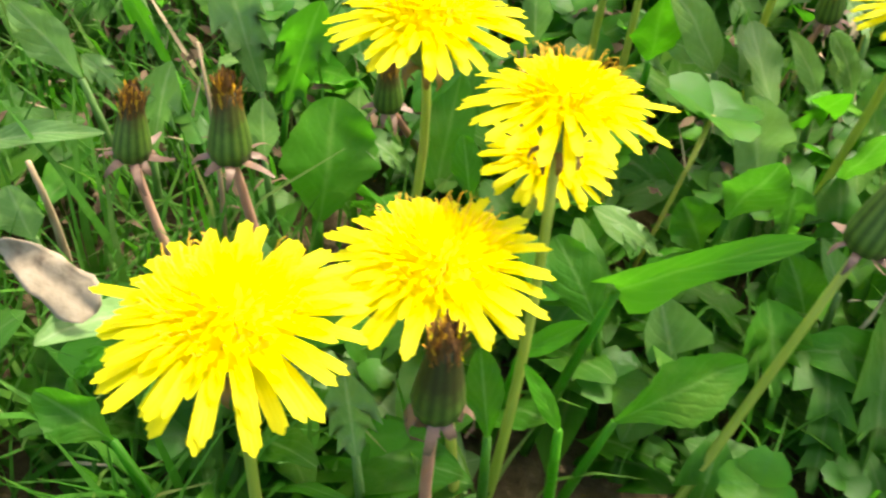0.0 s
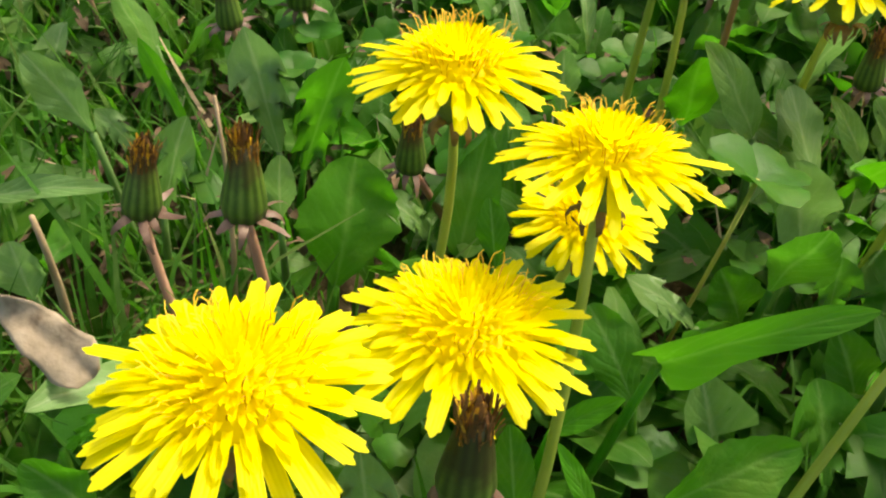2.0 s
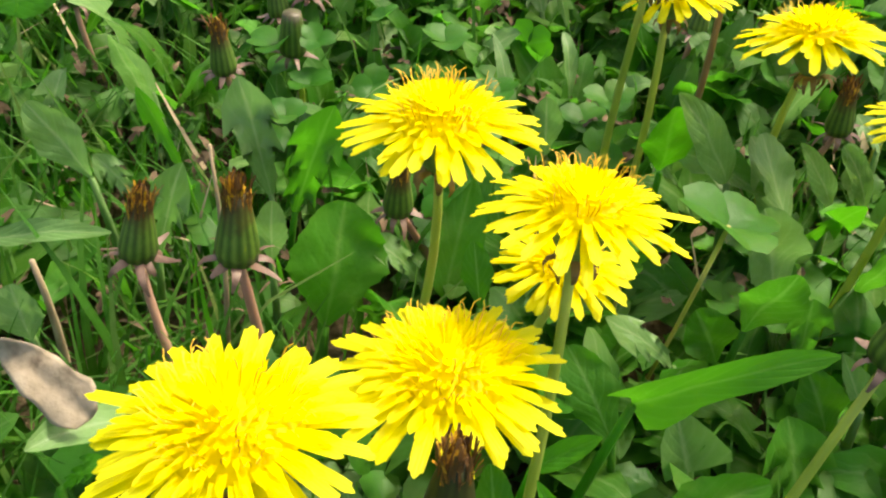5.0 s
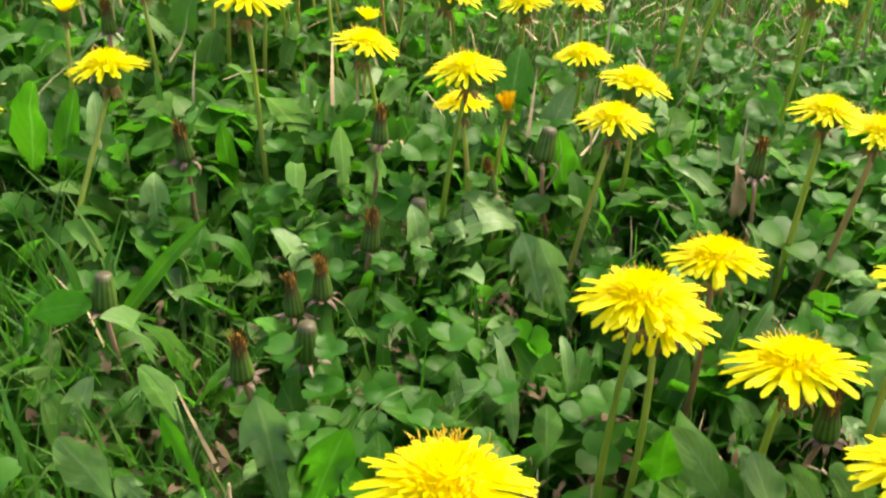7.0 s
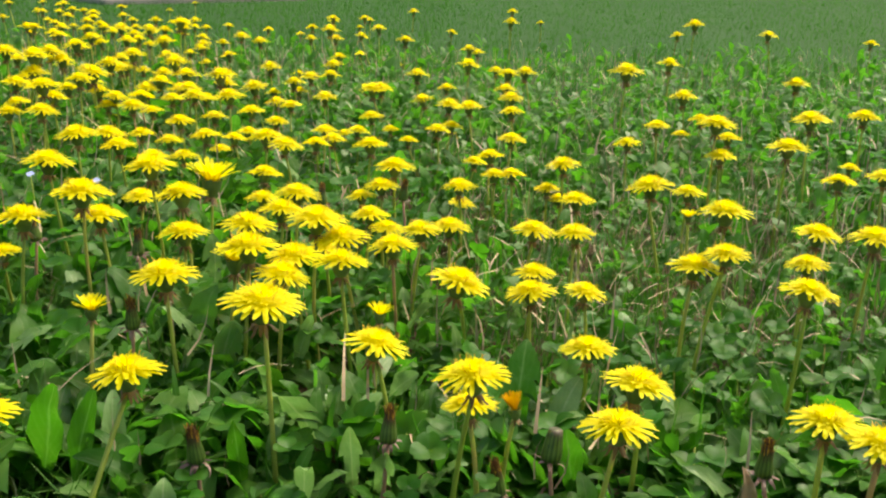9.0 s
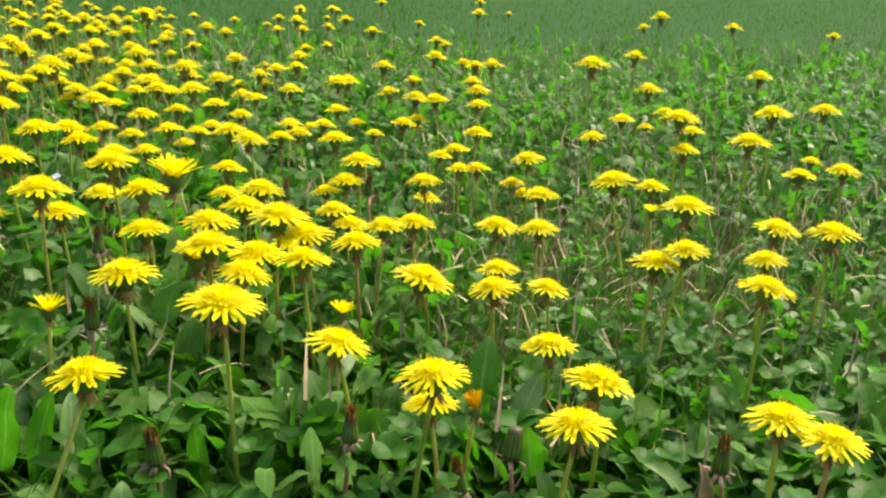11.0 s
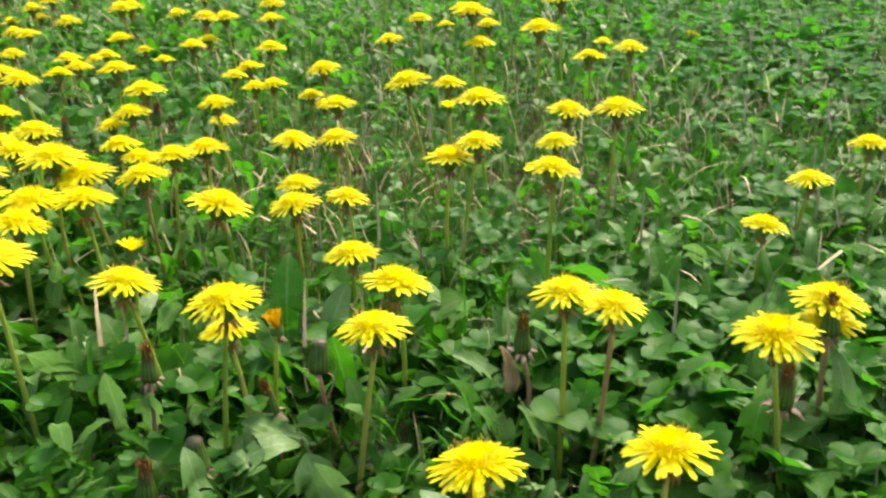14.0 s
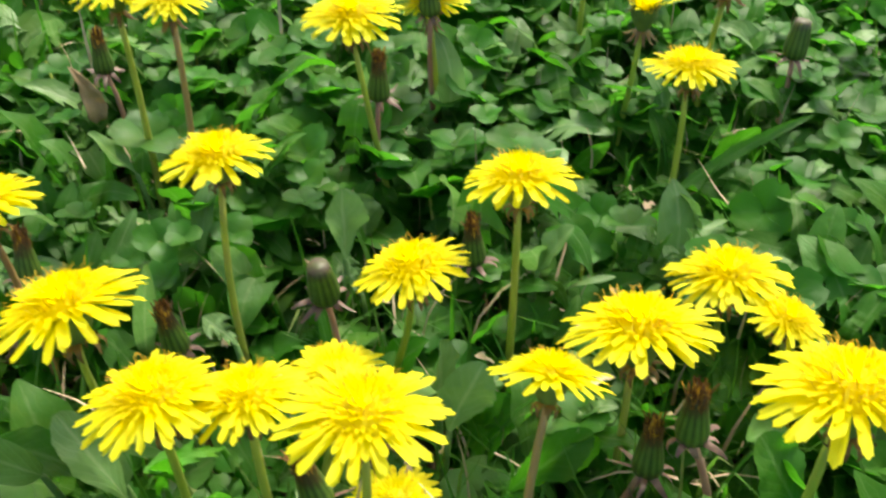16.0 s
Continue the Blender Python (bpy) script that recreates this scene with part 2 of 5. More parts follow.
def moved(piece, m):
    v, f, u = piece
    a = np.array(m)
    return np.asarray(v) @ a[:3, :3].T + a[:3, 3], f, u


def tube(points, radii, sides=7):
    """A round stalk along points."""
    pts = [Vector(p) for p in points]
    verts, uvs = [], []
    for i, p in enumerate(pts):
        run = (pts[min(i + 1, len(pts) - 1)] - pts[max(i - 1, 0)]).normalized()
        a = run.cross(Vector((0.3, 1, 0.1))).normalized()
        b = run.cross(a)
        for k in range(sides):
            t = 2 * math.pi * k / sides
            verts.append(p + (a * math.cos(t) + b * math.sin(t)) * radii[i])
            uvs.append((k / sides, i / (len(pts) - 1)))
    faces = [(i * sides + k, i * sides + (k + 1) % sides, (i + 1) * sides + (k + 1) % sides, (i + 1) * sides + k) for i in range(len(pts) - 1) for k in range(sides)]
    faces.append(tuple(range((len(pts) - 1) * sides, len(pts) * sides)))
    return np.array(verts), faces, np.array(uvs)


def bezier(a, b, c, n):
    a, b, c = Vector(a), Vector(b), Vector(c)
    return [a * (1 - t) ** 2 + b * 2 * t * (1 - t) + c * t * t for t in [i / (n - 1) for i in range(n)]]


rng = random.Random(7)


ALONG = {3: (0, 0.75, 1), 4: (0, 0.45, 0.85, 1), 5: (0, 0.35, 0.72, 0.92, 1), 6: (0, 0.28, 0.58, 0.80, 0.94, 1)}


def petal(length, width, lift, droop, rows=5, cols=3, teeth=True, curl=0.12, tip=0.62):
    """A ray floret along +y that leaves the head at `lift` degrees and sinks towards its rounded tip."""
    verts, uvs = [], []
    for r in range(rows):
        s = ALONG[rows][r]
        ang = radians(lift - droop * s)
        y, z = length * s * math.cos(ang), length * s * math.sin(ang)
        w = width * (0.42 + 0.58 * min(1.0, s * 1.5)) * (tip if r == rows - 1 else 1.0 - (1.0 - tip) * 0.45 * max(0.0, s - 0.6) / 0.4)
        for c in range(cols):
            k = 2 * c / (cols - 1) - 1
            notch = 0.0
            if teeth and r == rows - 1:
                notch = (-0.007 if c % 2 else 0.0) * length - k * k * 0.060 * length
            verts.append((k * w / 2, y + notch, z + curl * w * k * k))
            uvs.append((c / (cols - 1), s))
    return np.array(verts), quads(rows, cols), np.array(uvs)


HEAD = 0.02  # radius of the flower head that is built once and then scaled


def ring(count, length, lift, droop, width, rand, rows, cols, spread=7.0, foot=0.12, loose=1.0):
    out = []
    for i in range(count):
        turn = 360 * (i + loose * rand.uniform(-0.35, 0.35)) / count
        p = petal(HEAD * length * (1 + loose * rand.uniform(-0.08, 0.05)), HEAD * width * rand.uniform(0.85, 1.15), lift + rand.uniform(-spread, spread), droop * rand.uniform(0.6, 1.3), rows, cols, cols > 2, 0.12, 0.55 if width > 0.11 else 0.30)
        out.append(moved(p, pose(0, 0, 0, 0, 0, turn) @ pose(0, HEAD * foot, rand.uniform(-0.02, 0.02) * HEAD, 0, loose * rand.uniform(-7, 7), 0)))
    return out


def filaments(count, rand, rows=6, thick=0.0048, height=1.0):
    """Curled stigmas that stand between the florets."""
    out = []
    for i in range(count):
        turn, off = rand.uniform(0, 360), HEAD * (0.06 + 0.36 * math.sqrt(rand.random()))
        tall = height * HEAD * rand.uniform(0.46, 0.60) * (1.08 - 0.75 * off / HEAD)
        verts, uvs = [], []
        lean, curl, side = 0.22 + 0.8 * off / HEAD, rand.choice((-1, 1)) * rand.uniform(0.03, 0.07), rand.uniform(-0.05, 0.05)
        for r in range(rows):
            s = r / (rows - 1)
            hook = max(0.0, s - 0.55) / 0.45
            y, z = off + tall * lean * s, tall * min(s, 0.94 - 0.10 * hook)
            for k in (-1, 1):
                verts.append((k * HEAD * thick + HEAD * (curl * hook * hook + side * s), y, z))
                uvs.append(((k + 1) / 2, s))
        out.append(moved((np.array(verts), quads(rows, 2), np.array(uvs)), pose(0, 0, 0, 0, 0, turn)))
    return out


def floret_bed():
    """The low dome of packed florets between the rays."""
    sides, rows = 20, 7
    verts, uvs = [], []
    for r in range(rows):
        s = r / (rows - 1)
        for k in range(sides):
            t = 2 * math.pi * k / sides
            rad = HEAD * 0.50 * math.cos(s * math.pi / 2) + 0.0002
            verts.append((rad * math.cos(t), rad * math.sin(t), HEAD * (0.01 + 0.19 * math.sin(s * math.pi / 2))))
            uvs.append((k / sides, 0.6))
    faces = [(i * sides + k, i * sides + (k + 1) % sides, (i + 1) * sides + (k + 1) % sides, (i + 1) * sides + k) for i in range(rows - 1) for k in range(sides)]
    return np.array(verts), faces, np.array(uvs)


def inner_head(rand, rows, cols, density=1.0):
    n = lambda k: max(6, int(k * density))
    rings = ((24, 0.68, 11, 0.098, 0.10), (30, 0.60, 20, 0.068, 0.09), (38, 0.49, 30, 0.054, 0.08), (38, 0.46, 42, 0.046, 0.06), (30, 0.43, 55, 0.042, 0.05), (18, 0.41, 69, 0.040, 0.03), (8, 0.40, 83, 0.040, 0.01))
    wide = 1.0 + 0.8 * (1.0 - density)
    out = [floret_bed()]
    for count, length, lift, width, foot in rings:
        out += ring(n(count), length, lift, 9, width * 1.15 * wide, rand, rows, cols, 2.5, foot, 0.6)
    return out


def cup(radius, height):
    """The green cup under the head."""
    sides, rows = 12, 4
    verts, uvs = [], []
    for r in range(rows):
        s = r / (rows - 1)
        rad = radius * (0.30 + 0.70 * math.sin(min(1.0, s * 1.1) * math.pi / 2))
        for k in range(sides):
            t = 2 * math.pi * k / sides
            verts.append((rad * math.cos(t), rad * math.sin(t), -height * (1 - s) + (0.12 * height if r == rows - 1 and k % 2 else 0)))
            uvs.append((k / sides, s))
    faces = [(i * sides + k, i * sides + (k + 1) % sides, (i + 1) * sides + (k + 1) % sides, (i + 1) * sides + k) for i in range(rows - 1) for k in range(sides)]
    return np.array(verts), faces, np.array(uvs)


def bract(length, width, fall, curl_back):
    """A bract that bends outwards and down from the foot of the head."""
    verts, uvs = [], []
    for r in range(5):
        s = r / 4
        a = radians(fall * (0.35 + 0.65 * s) - curl_back * max(0, s - 0.6))
        y, z = length * s * math.cos(a), -length * s * math.sin(a)
        w = width * (1.0 - 0.75 * s ** 2)
        for c in range(3):
            k = c - 1
            verts.append((k * w / 2, y, z - abs(k) * 0.12 * w))
            uvs.append((c / 2, s))
    return np.array(verts), quads(5, 3), np.array(uvs)


# petals and heads that the flowers share
hero_petals = [mesh_of("petal", *p[:2], outer_yellow, p[2]) for p in (petal(HEAD * l, HEAD * w, 0, d, 6, 5, True, c, 0.56) for l, w, d, c in ((0.93, 0.144, 7, 0.10), (0.89, 0.152, 10, 0.16), (0.95, 0.134, 4, 0.08), (0.88, 0.146, 12, -0.06), (0.92, 0.130, 8, 0.20)))]
hero_inner = [mesh_of("flower_head", *p[:2], inner_yellow, p[2]) for p in (merged(inner_head(random.Random(20 + i), 4, 3)) for i in range(3))]
low_stigmas = [mesh_of("stigmas", *p[:2], stigma_gold, p[2]) for p in (merged(filaments(60, random.Random(50 + i), 5, 0.0046, 0.82)) for i in range(3))]
hero_stigmas = [mesh_of("stigmas", *p[:2], stigma_gold, p[2]) for p in (merged(filaments(90, random.Random(40 + i), 6, 0.0044, 0.90)) for i in range(3))]


def full_head(seed, rows, cols, density):
    rand = random.Random(seed)
    outer = ring(int(26 * density), 0.92, -3, 6, 0.145, rand, rows, cols, 3) + ring(int(24 * density), 0.83, 4, 7, 0.140, rand, rows, cols, 3)
    return merged(outer + inner_head(rand, rows, cols, density))


mid_heads = [mesh_of("flower_head", *p[:2], outer_yellow, p[2]) for p in (full_head(60 + i, 4, 3, 0.9) for i in range(6))]
mid_stigmas = [mesh_of("stigmas", *p[:2], stigma_gold, p[2]) for p in (merged(filaments(26, random.Random(80 + i), 4, 0.008, 0.88)) for i in range(3))]
far_heads = [mesh_of("flower_head", *p[:2], outer_yellow, p[2]) for p in (full_head(90 + i, 3, 2, 0.8) for i in range(5))]
far_stigmas = [mesh_of("stigmas", *p[:2], stigma_gold, p[2]) for p in (merged(filaments(12, random.Random(100 + i), 2, 0.014)) for i in range(2))]
half_heads = [mesh_of("flower_head", *p[:2], outer_yellow, p[2]) for p in (merged(ring(22, 0.92, 44, 10, 0.14, random.Random(110 + i), 5, 3, 14) + ring(18, 0.80, 60, 8, 0.13, random.Random(120 + i), 4, 3, 10) + ring(12, 0.6, 74, 5, 0.12, random.Random(130 + i), 4, 3, 8)) for i in range(2))]
closing_heads = [mesh_of("flower_head", *p[:2], closing_orange, p[2]) for p in (merged(ring(20, 0.92, 68, 4, 0.13, random.Random(140), 5, 3, 10) + ring(16, 0.86, 76, 4, 0.12, random.Random(141), 4, 3, 8)),)]
p = cup(HEAD * 0.34, HEAD * 0.62)
green_cup = mesh_of("involucre", *p[:2], sepal_green, p[2])
p = merged([moved(bract(HEAD * 0.36, HEAD * 0.12, 66, 70), pose(0, 0, -HEAD * 0.55, 0, 0, 36 * i + rng.uniform(-9, 9)) @ pose(0, HEAD * 0.14, 0, rng.uniform(-25, 20))) for i in range(10)])
cup_bracts = mesh_of("bracts", *p[:2], bract_brown, p[2])


p = bract(HEAD * 0.27, HEAD * 0.10, 40, -80)
cup_bract = mesh_of("bract", *p[:2], bract_brown, p[2])


def stem_mesh(foot, top, bend, thick, material):
    foot, top = Vector(foot), Vector(top)
    mid = (foot + top) / 2 + Vector(bend)
    p = tube(bezier(foot, mid, top, 7), [thick * (1.15 - 0.35 * i / 6) for i in range(7)])
    return mesh_of("stem", *p[:2], material, p[2])


CLEAR = [(0.174, 0.458), (0.045, 0.138), (0.062, 0.126), (-0.196, 0.404), (-0.192, 0.425), (-0.184, 0.448)]  # places kept free of taller growth


def dandelion(x, y, z, across, kind="mid", foot=None, lean=None, pink=0.04):
    """An open flower whose disc lies at x, y, z; its stalk rises from the ground."""
    scale = across / (2 * HEAD) * {"hero": 1.08, "far": 1.40}.get(kind, 1.15 if y > 0.55 else 1.09)
    if foot is None:
        foot = (x + rng.gauss(0, 0.010), y + rng.gauss(0, 0.010))
    if lean is None:
        lean = (rng.gauss(-8 if kind == "hero" else -4, 3), rng.gauss(0, 3.5 if y < 0.4 else 5))
    label = {"hero": "large bright yellow dandelion flower with separate toothed petals", "mid": "open yellow dandelion flower on a pale stalk among leaves", "far": "small yellow dandelion flower further off in the meadow", "half": "half-open yellow dandelion flower with petals standing up", "closing": "closing orange-yellow dandelion flower with petals drawn together"}[kind]
    root = thing("dandelion", pose(foot[0], foot[1], 0), label, "flower", "dandelions in the meadow")
    if z < 0.092 and y < 0.75:
        CLEAR.append((x, y))
    top = Vector((x - foot[0], y - foot[1], z - HEAD * 0.6 * scale))
    stalk = stem_brown if rng.random() < pink else stem_pale
    part("stem", stem_mesh((0, 0, -0.004), top, (rng.gauss(0, 0.004), rng.gauss(0, 0.004), 0), {"hero": 0.00148, "far": 0.0019}.get(kind, 0.0016), stalk), root)
    m = pose(top.x, top.y, z, lean[0], lean[1], 0) @ pose(0, 0, 0, 0, 0, rng.uniform(0, 360)) @ Matrix.Diagonal((scale, scale, scale * {"hero": 0.95, "far": 1.10}.get(kind, 1.0), 1))
    if kind == "hero":
        head = part("flower_head", rng.choice(hero_inner), root, m)
        tagged(part("stigma_tuft", rng.choice(hero_stigmas if x < 0.06 else low_stigmas), head), kind="stuff")
        for count, lift, size in ((20, -4, 1.0), (18, 2, 0.96), (11, 8, 0.82)):
            for i in range(count):
                turn = 360 * (i + rng.uniform(-0.26, 0.26)) / count
                one = pose(0, 0, 0, 0, 0, turn) @ pose(0, HEAD * 0.12, rng.uniform(-0.03, 0.02) * HEAD, lift + rng.gauss(0, 3), rng.gauss(0, 6), 0)
                part("petal", rng.choice(hero_petals), head, one @ Matrix.Scale(size * rng.uniform(0.9, 1.06), 4))
    else:
        heads = {"mid": mid_heads, "far": far_heads, "half": half_heads, "closing": closing_heads}[kind]
        head = part("flower_head", rng.choice(heads), root, m)
        tagged(part("stigma_tuft", rng.choice(mid_stigmas if kind != "far" else far_stigmas), head), kind="stuff")
    part("involucre", green_cup, root, m)
    if kind == "hero":
        for i in range(10):
            part("bract", cup_bract, root, m @ pose(0, 0, -HEAD * 0.55, 0, 0, 36 * i + rng.uniform(-9, 9)) @ pose(0, HEAD * 0.14, 0, rng.uniform(-25, 20)))
    else:
        tagged(part("bract_ring", cup_bracts, root, m), kind="stuff")
    return root


def spent_dandelion(x, y, z, size=1.0, withered=True, lean=None, foot=None, stalk=None, bracts=None, sag=0.0):
    """A closed head: a green cone of bracts, a withered tuft on top and pale bracts bent down below."""
    lean = lean or (rng.gauss(0, 4), rng.gauss(0, 4))
    foot = foot or (x + rng.gauss(0, 0.008), y + rng.gauss(0, 0.008))
    label = "closed green dandelion head with a withered orange-brown tuft" if withered else "closed grey-green dandelion bud with bent-down bracts"
    root = thing("spent_dandelion", pose(foot[0], foot[1], 0), label, "flower bud", "closed dandelion heads")
    tall, wide = 0.0190 * size, 0.0054 * size
    m = pose(x - foot[0], y - foot[1], z, lean[0], lean[1], 0) @ pose(0, 0, 0, 0, 0, rng.uniform(0, 360))
    base = m @ Vector((0, 0, -tall / 2))
    part("stem", stem_mesh((0, 0, -0.004), base, (rng.gauss(0, 0.004), rng.gauss(0, 0.004), -sag), 0.0015 * size, stalk or stem_pink), root)
    rows, sides = 7, 26
    verts, uvs = [], []
    for r in range(rows):
        s = r / (rows - 1)
        rad = wide * ((1.08 - 0.60 * s ** 1.15) if withered else (1.16 - 0.40 * s ** 1.6)) * (0.86 if r == 0 else 1.0)
        for k in range(sides):
            t = 2 * math.pi * k / sides
            q = rad * (1.0 if k % 2 else 0.955)
            verts.append((q * math.cos(t), q * math.sin(t), tall * (s - 0.5)))
            uvs.append((k / sides, s))
    faces = [(i * sides + k, i * sides + (k + 1) % sides, (i + 1) * sides + (k + 1) % sides, (i + 1) * sides + k) for i in range(rows - 1) for k in range(sides)]
    faces += [tuple(range(sides))[::-1], tuple(range((rows - 1) * sides, rows * sides))]
    body = part("involucre", mesh_of("involucre", verts, faces, bracts or (spent_green if withered else bud_green), uvs), root, m)
    if withered:
        shreds = []
        for i in range(190):
            h = tall * rng.uniform(0.24, 0.44)
            q = petal(h, 0.0007 * size, 0, rng.uniform(-18, 18), 5, 2, False)
            shreds.append(moved(q, pose(0, 0, tall * rng.uniform(0.10, 0.42), 0, 0, rng.uniform(0, 360)) @ pose(0, wide * 0.66 * math.sqrt(rng.random()), 0, rng.uniform(86, 101), rng.uniform(-7, 7))))
        q = merged(shreds)
        tagged(part("withered_tuft", mesh_of("withered_tuft", *q[:2], wither_gold, q[2]), body), kind="stuff")
    for i in range(9):
        q = bract(0.0090 * size * rng.uniform(0.55, 1.15), 0.0026 * size, rng.uniform(-15, 42) if bracts is None else rng.uniform(62, 100), rng.uniform(-110, 30))
        turn = pose(0, 0, -tall * 0.48, 0, 0, 40 * i + rng.uniform(-15, 15)) @ pose(0, wide * 0.7, 0, 0, rng.uniform(-30, 30))
        part("bract", mesh_of("bract", *q[:2], bract_pink, q[2]), body, turn)
    return root


# ---- leaves ----
def outline(s, kind, teeth):
    """Half width of a leaf at s along it, from 0 at the foot to 1 at the tip."""
    if kind == 0:      # ovate
        w = math.sin(math.pi * (0.02 + 0.96 * s) ** 0.95) ** 0.62
        w *= (0.35 + 0.65 * min(1.0, s * 2.2)) * (1.03 - 0.11 * ((s * teeth * 2.2) % 1.0))
    elif kind == 3:    # torn: broad at the foot, drawn out to a point
        w = (1 - s) ** 0.7 * min(1.0, 0.30 + 4.5 * s) ** 0.7 * (1 + 0.06 * math.sin(teeth * 6 * s))
    else:              # narrow
        w = math.sin(math.pi * s ** 0.8) ** 0.7 if 0 < s < 1 else 0
    return max(w, 0.05)


def lobed_rows(lobes, rand):
    """A toothed leaf's rows: place along it, half width on either side, and how far the edge points back."""
    deep = rand.choice((0.32, 0.45, 0.58, 0.70))
    start, end = 0.14, 0.58
    rows = [(0.0, 0.10, 0.10, 0.0)]
    step = (end - start) / lobes
    for i in range(lobes):
        s, full = start + step * i, 0.45 + 0.5 * (i + 0.5) / lobes
        a, b, low = full * rand.uniform(0.6, 1.1), full * rand.uniform(0.6, 1.1), deep * full
        rows += [(s, low, low, 0.0), (s + 0.10 * step, a, b, 0.5), (s + 0.55 * step, low + 0.5 * (a - low), low + 0.5 * (b - low), 0.2)]
    a, b = rand.uniform(0.8, 1.05), rand.uniform(0.8, 1.05)
    rows += [(end, deep * 0.9, deep * 0.9, 0.0), (end + 0.04, a, b, 0.45), (end + 0.18, 0.82 * a, 0.82 * b, 0.1)]
    if lobes > 1:
        rows += [(end + 0.29, 0.50 * a, 0.50 * b, 0.0)]
    return rows + [(end + 0.38, 0.21, 0.21, 0.0), (1.0, 0.03, 0.03, 0.0)]


ARROW = [(0.0, 0.10, 0.30, 0.0, 0.3), (0.06, 0.30, 0.85, 1.2, 0.5), (0.13, 0.62, 1.00, 2.4, 0.3), (0.22, 0.66, 0.86, 1.0, 0.15), (0.31, 0.58, 0.66, 0.1, 0.05), (0.45, 0.56, 0.56, 0.0, 0.0), (0.62, 0.54, 0.50, 0.0, 0.0), (0.78, 0.42, 0.42, 0.0, 0.0), (0.92, 0.26, 0.26, 0.0, 0.0), (1.0, 0.06, 0.06, 0.0, 0.0)]
SHIELD = [(0.0, 0.10, 0.10, 0.0), (0.22, 0.13, 0.13, 0.0), (0.28, 0.55, 1.0, 0.15), (0.42, 0.60, 0.92, 0.05), (0.62, 0.50, 0.62, 0.0), (0.8, 0.32, 0.36, 0.0), (0.93, 0.15, 0.15, 0.0), (1.0, 0.03, 0.03, 0.0)]


def point_on(pts, s):
    i = min(int(s * (len(pts) - 1)), len(pts) - 2)
    return pts[i].lerp(pts[i + 1], s * (len(pts) - 1) - i)


def leaf_along(points, width, kind, facing, rand, cols=5, fold=0.25, teeth=4.0, wave=0.10, lobes=4):
    """A leaf blade along points, its upper side towards `facing`."""
    pts = [Vector(p) for p in points]
    if kind in (1, 4, 5):
        rows = {1: lobed_rows(lobes, rand) if kind == 1 else None, 4: ARROW, 5: SHIELD}[kind]
    else:
        rows = [(i / (len(pts) - 1),) + (outline(i / (len(pts) - 1), kind, teeth),) * 2 + (0.0,) for i in range(len(pts))]
    n = len(rows)
    verts, uvs = [], []
    shift = rand.uniform(0, 6.28)
    for s, half_a, half_b, *tooth in rows:
        p = point_on(pts, s)
        run = (point_on(pts, min(1.0, s + 0.04)) - point_on(pts, max(0.0, s - 0.04))).normalized()
        side = run.cross(Vector(facing))
        side = side.normalized() if side.length > 1e-6 else Vector((1, 0, 0))
        up = side.cross(run)
        for c in range(cols):
            k = 2 * c / (cols - 1) - 1
            w = width * 0.5 * (half_a if k < 0 else half_b)
            rise = abs(k) * fold * w + (math.sin(7 * s + shift + 2 * k) + 0.6 * math.sin(17 * s + 2 * shift + 3 * k)) * wave * w * abs(k)
            back = -tooth[0 if k < 0 else -1] * w * abs(k)
            bulge = noise.noise((p + side * (k * w)) * 75.0 + Vector((shift * 9, 0, 0))) * min(0.0022, 0.16 * width)
            verts.append(p + side * (k * w) + up * (rise + bulge) + run * back)
            uvs.append((c / (cols - 1), s))
    return np.array([tuple(v) for v in verts]), quads(n, cols), np.array(uvs)


def leaf_template(length, width, kind, rise, arch, rand, rows, cols, teeth):
    """A leaf that leaves the origin along +y at `rise` degrees and bends over by `arch` degrees."""
    pts, p = [], Vector((0, 0, 0))
    yaw = rand.uniform(-0.25, 0.25)
    for i in range(rows):
        pts.append(p.copy())
        s = i / (rows - 1)
        a = radians(rise - arch * s * s)
        p += Vector((math.sin(yaw * s) * math.cos(a), math.cos(a) * math.cos(yaw * s), math.sin(a))) * (length / (rows - 1))
    return leaf_along(pts, width, kind, (rand.uniform(-0.5, 0.5), -0.55, 1), rand, cols, rand.uniform(-0.1, 0.5), teeth, 0.20, 3 if rows > 10 else 2 if rows > 7 else 1)


leaf_rng = random.Random(11)


def leaf_set(count, rows, cols, rises):
    """Templates: a list of (points, faces, uvs) for dandelion leaves of several shapes."""
    out = []
    for i in range(count):
        kind = (1, 1, 0, 1, 1, 1, 2)[i % 7]
        length = leaf_rng.uniform(0.060, 0.092)
        width = {0: leaf_rng.uniform(0.018, 0.026), 1: leaf_rng.uniform(0.027, 0.040), 2: leaf_rng.uniform(0.009, 0.013)}[kind]
        out.append(leaf_template(length, width, kind, rises[i % len(rises)] + leaf_rng.uniform(-8, 8), leaf_rng.uniform(40, 100), leaf_rng, rows, cols, leaf_rng.choice((3.0, 4.0, 5.0))))
    return out


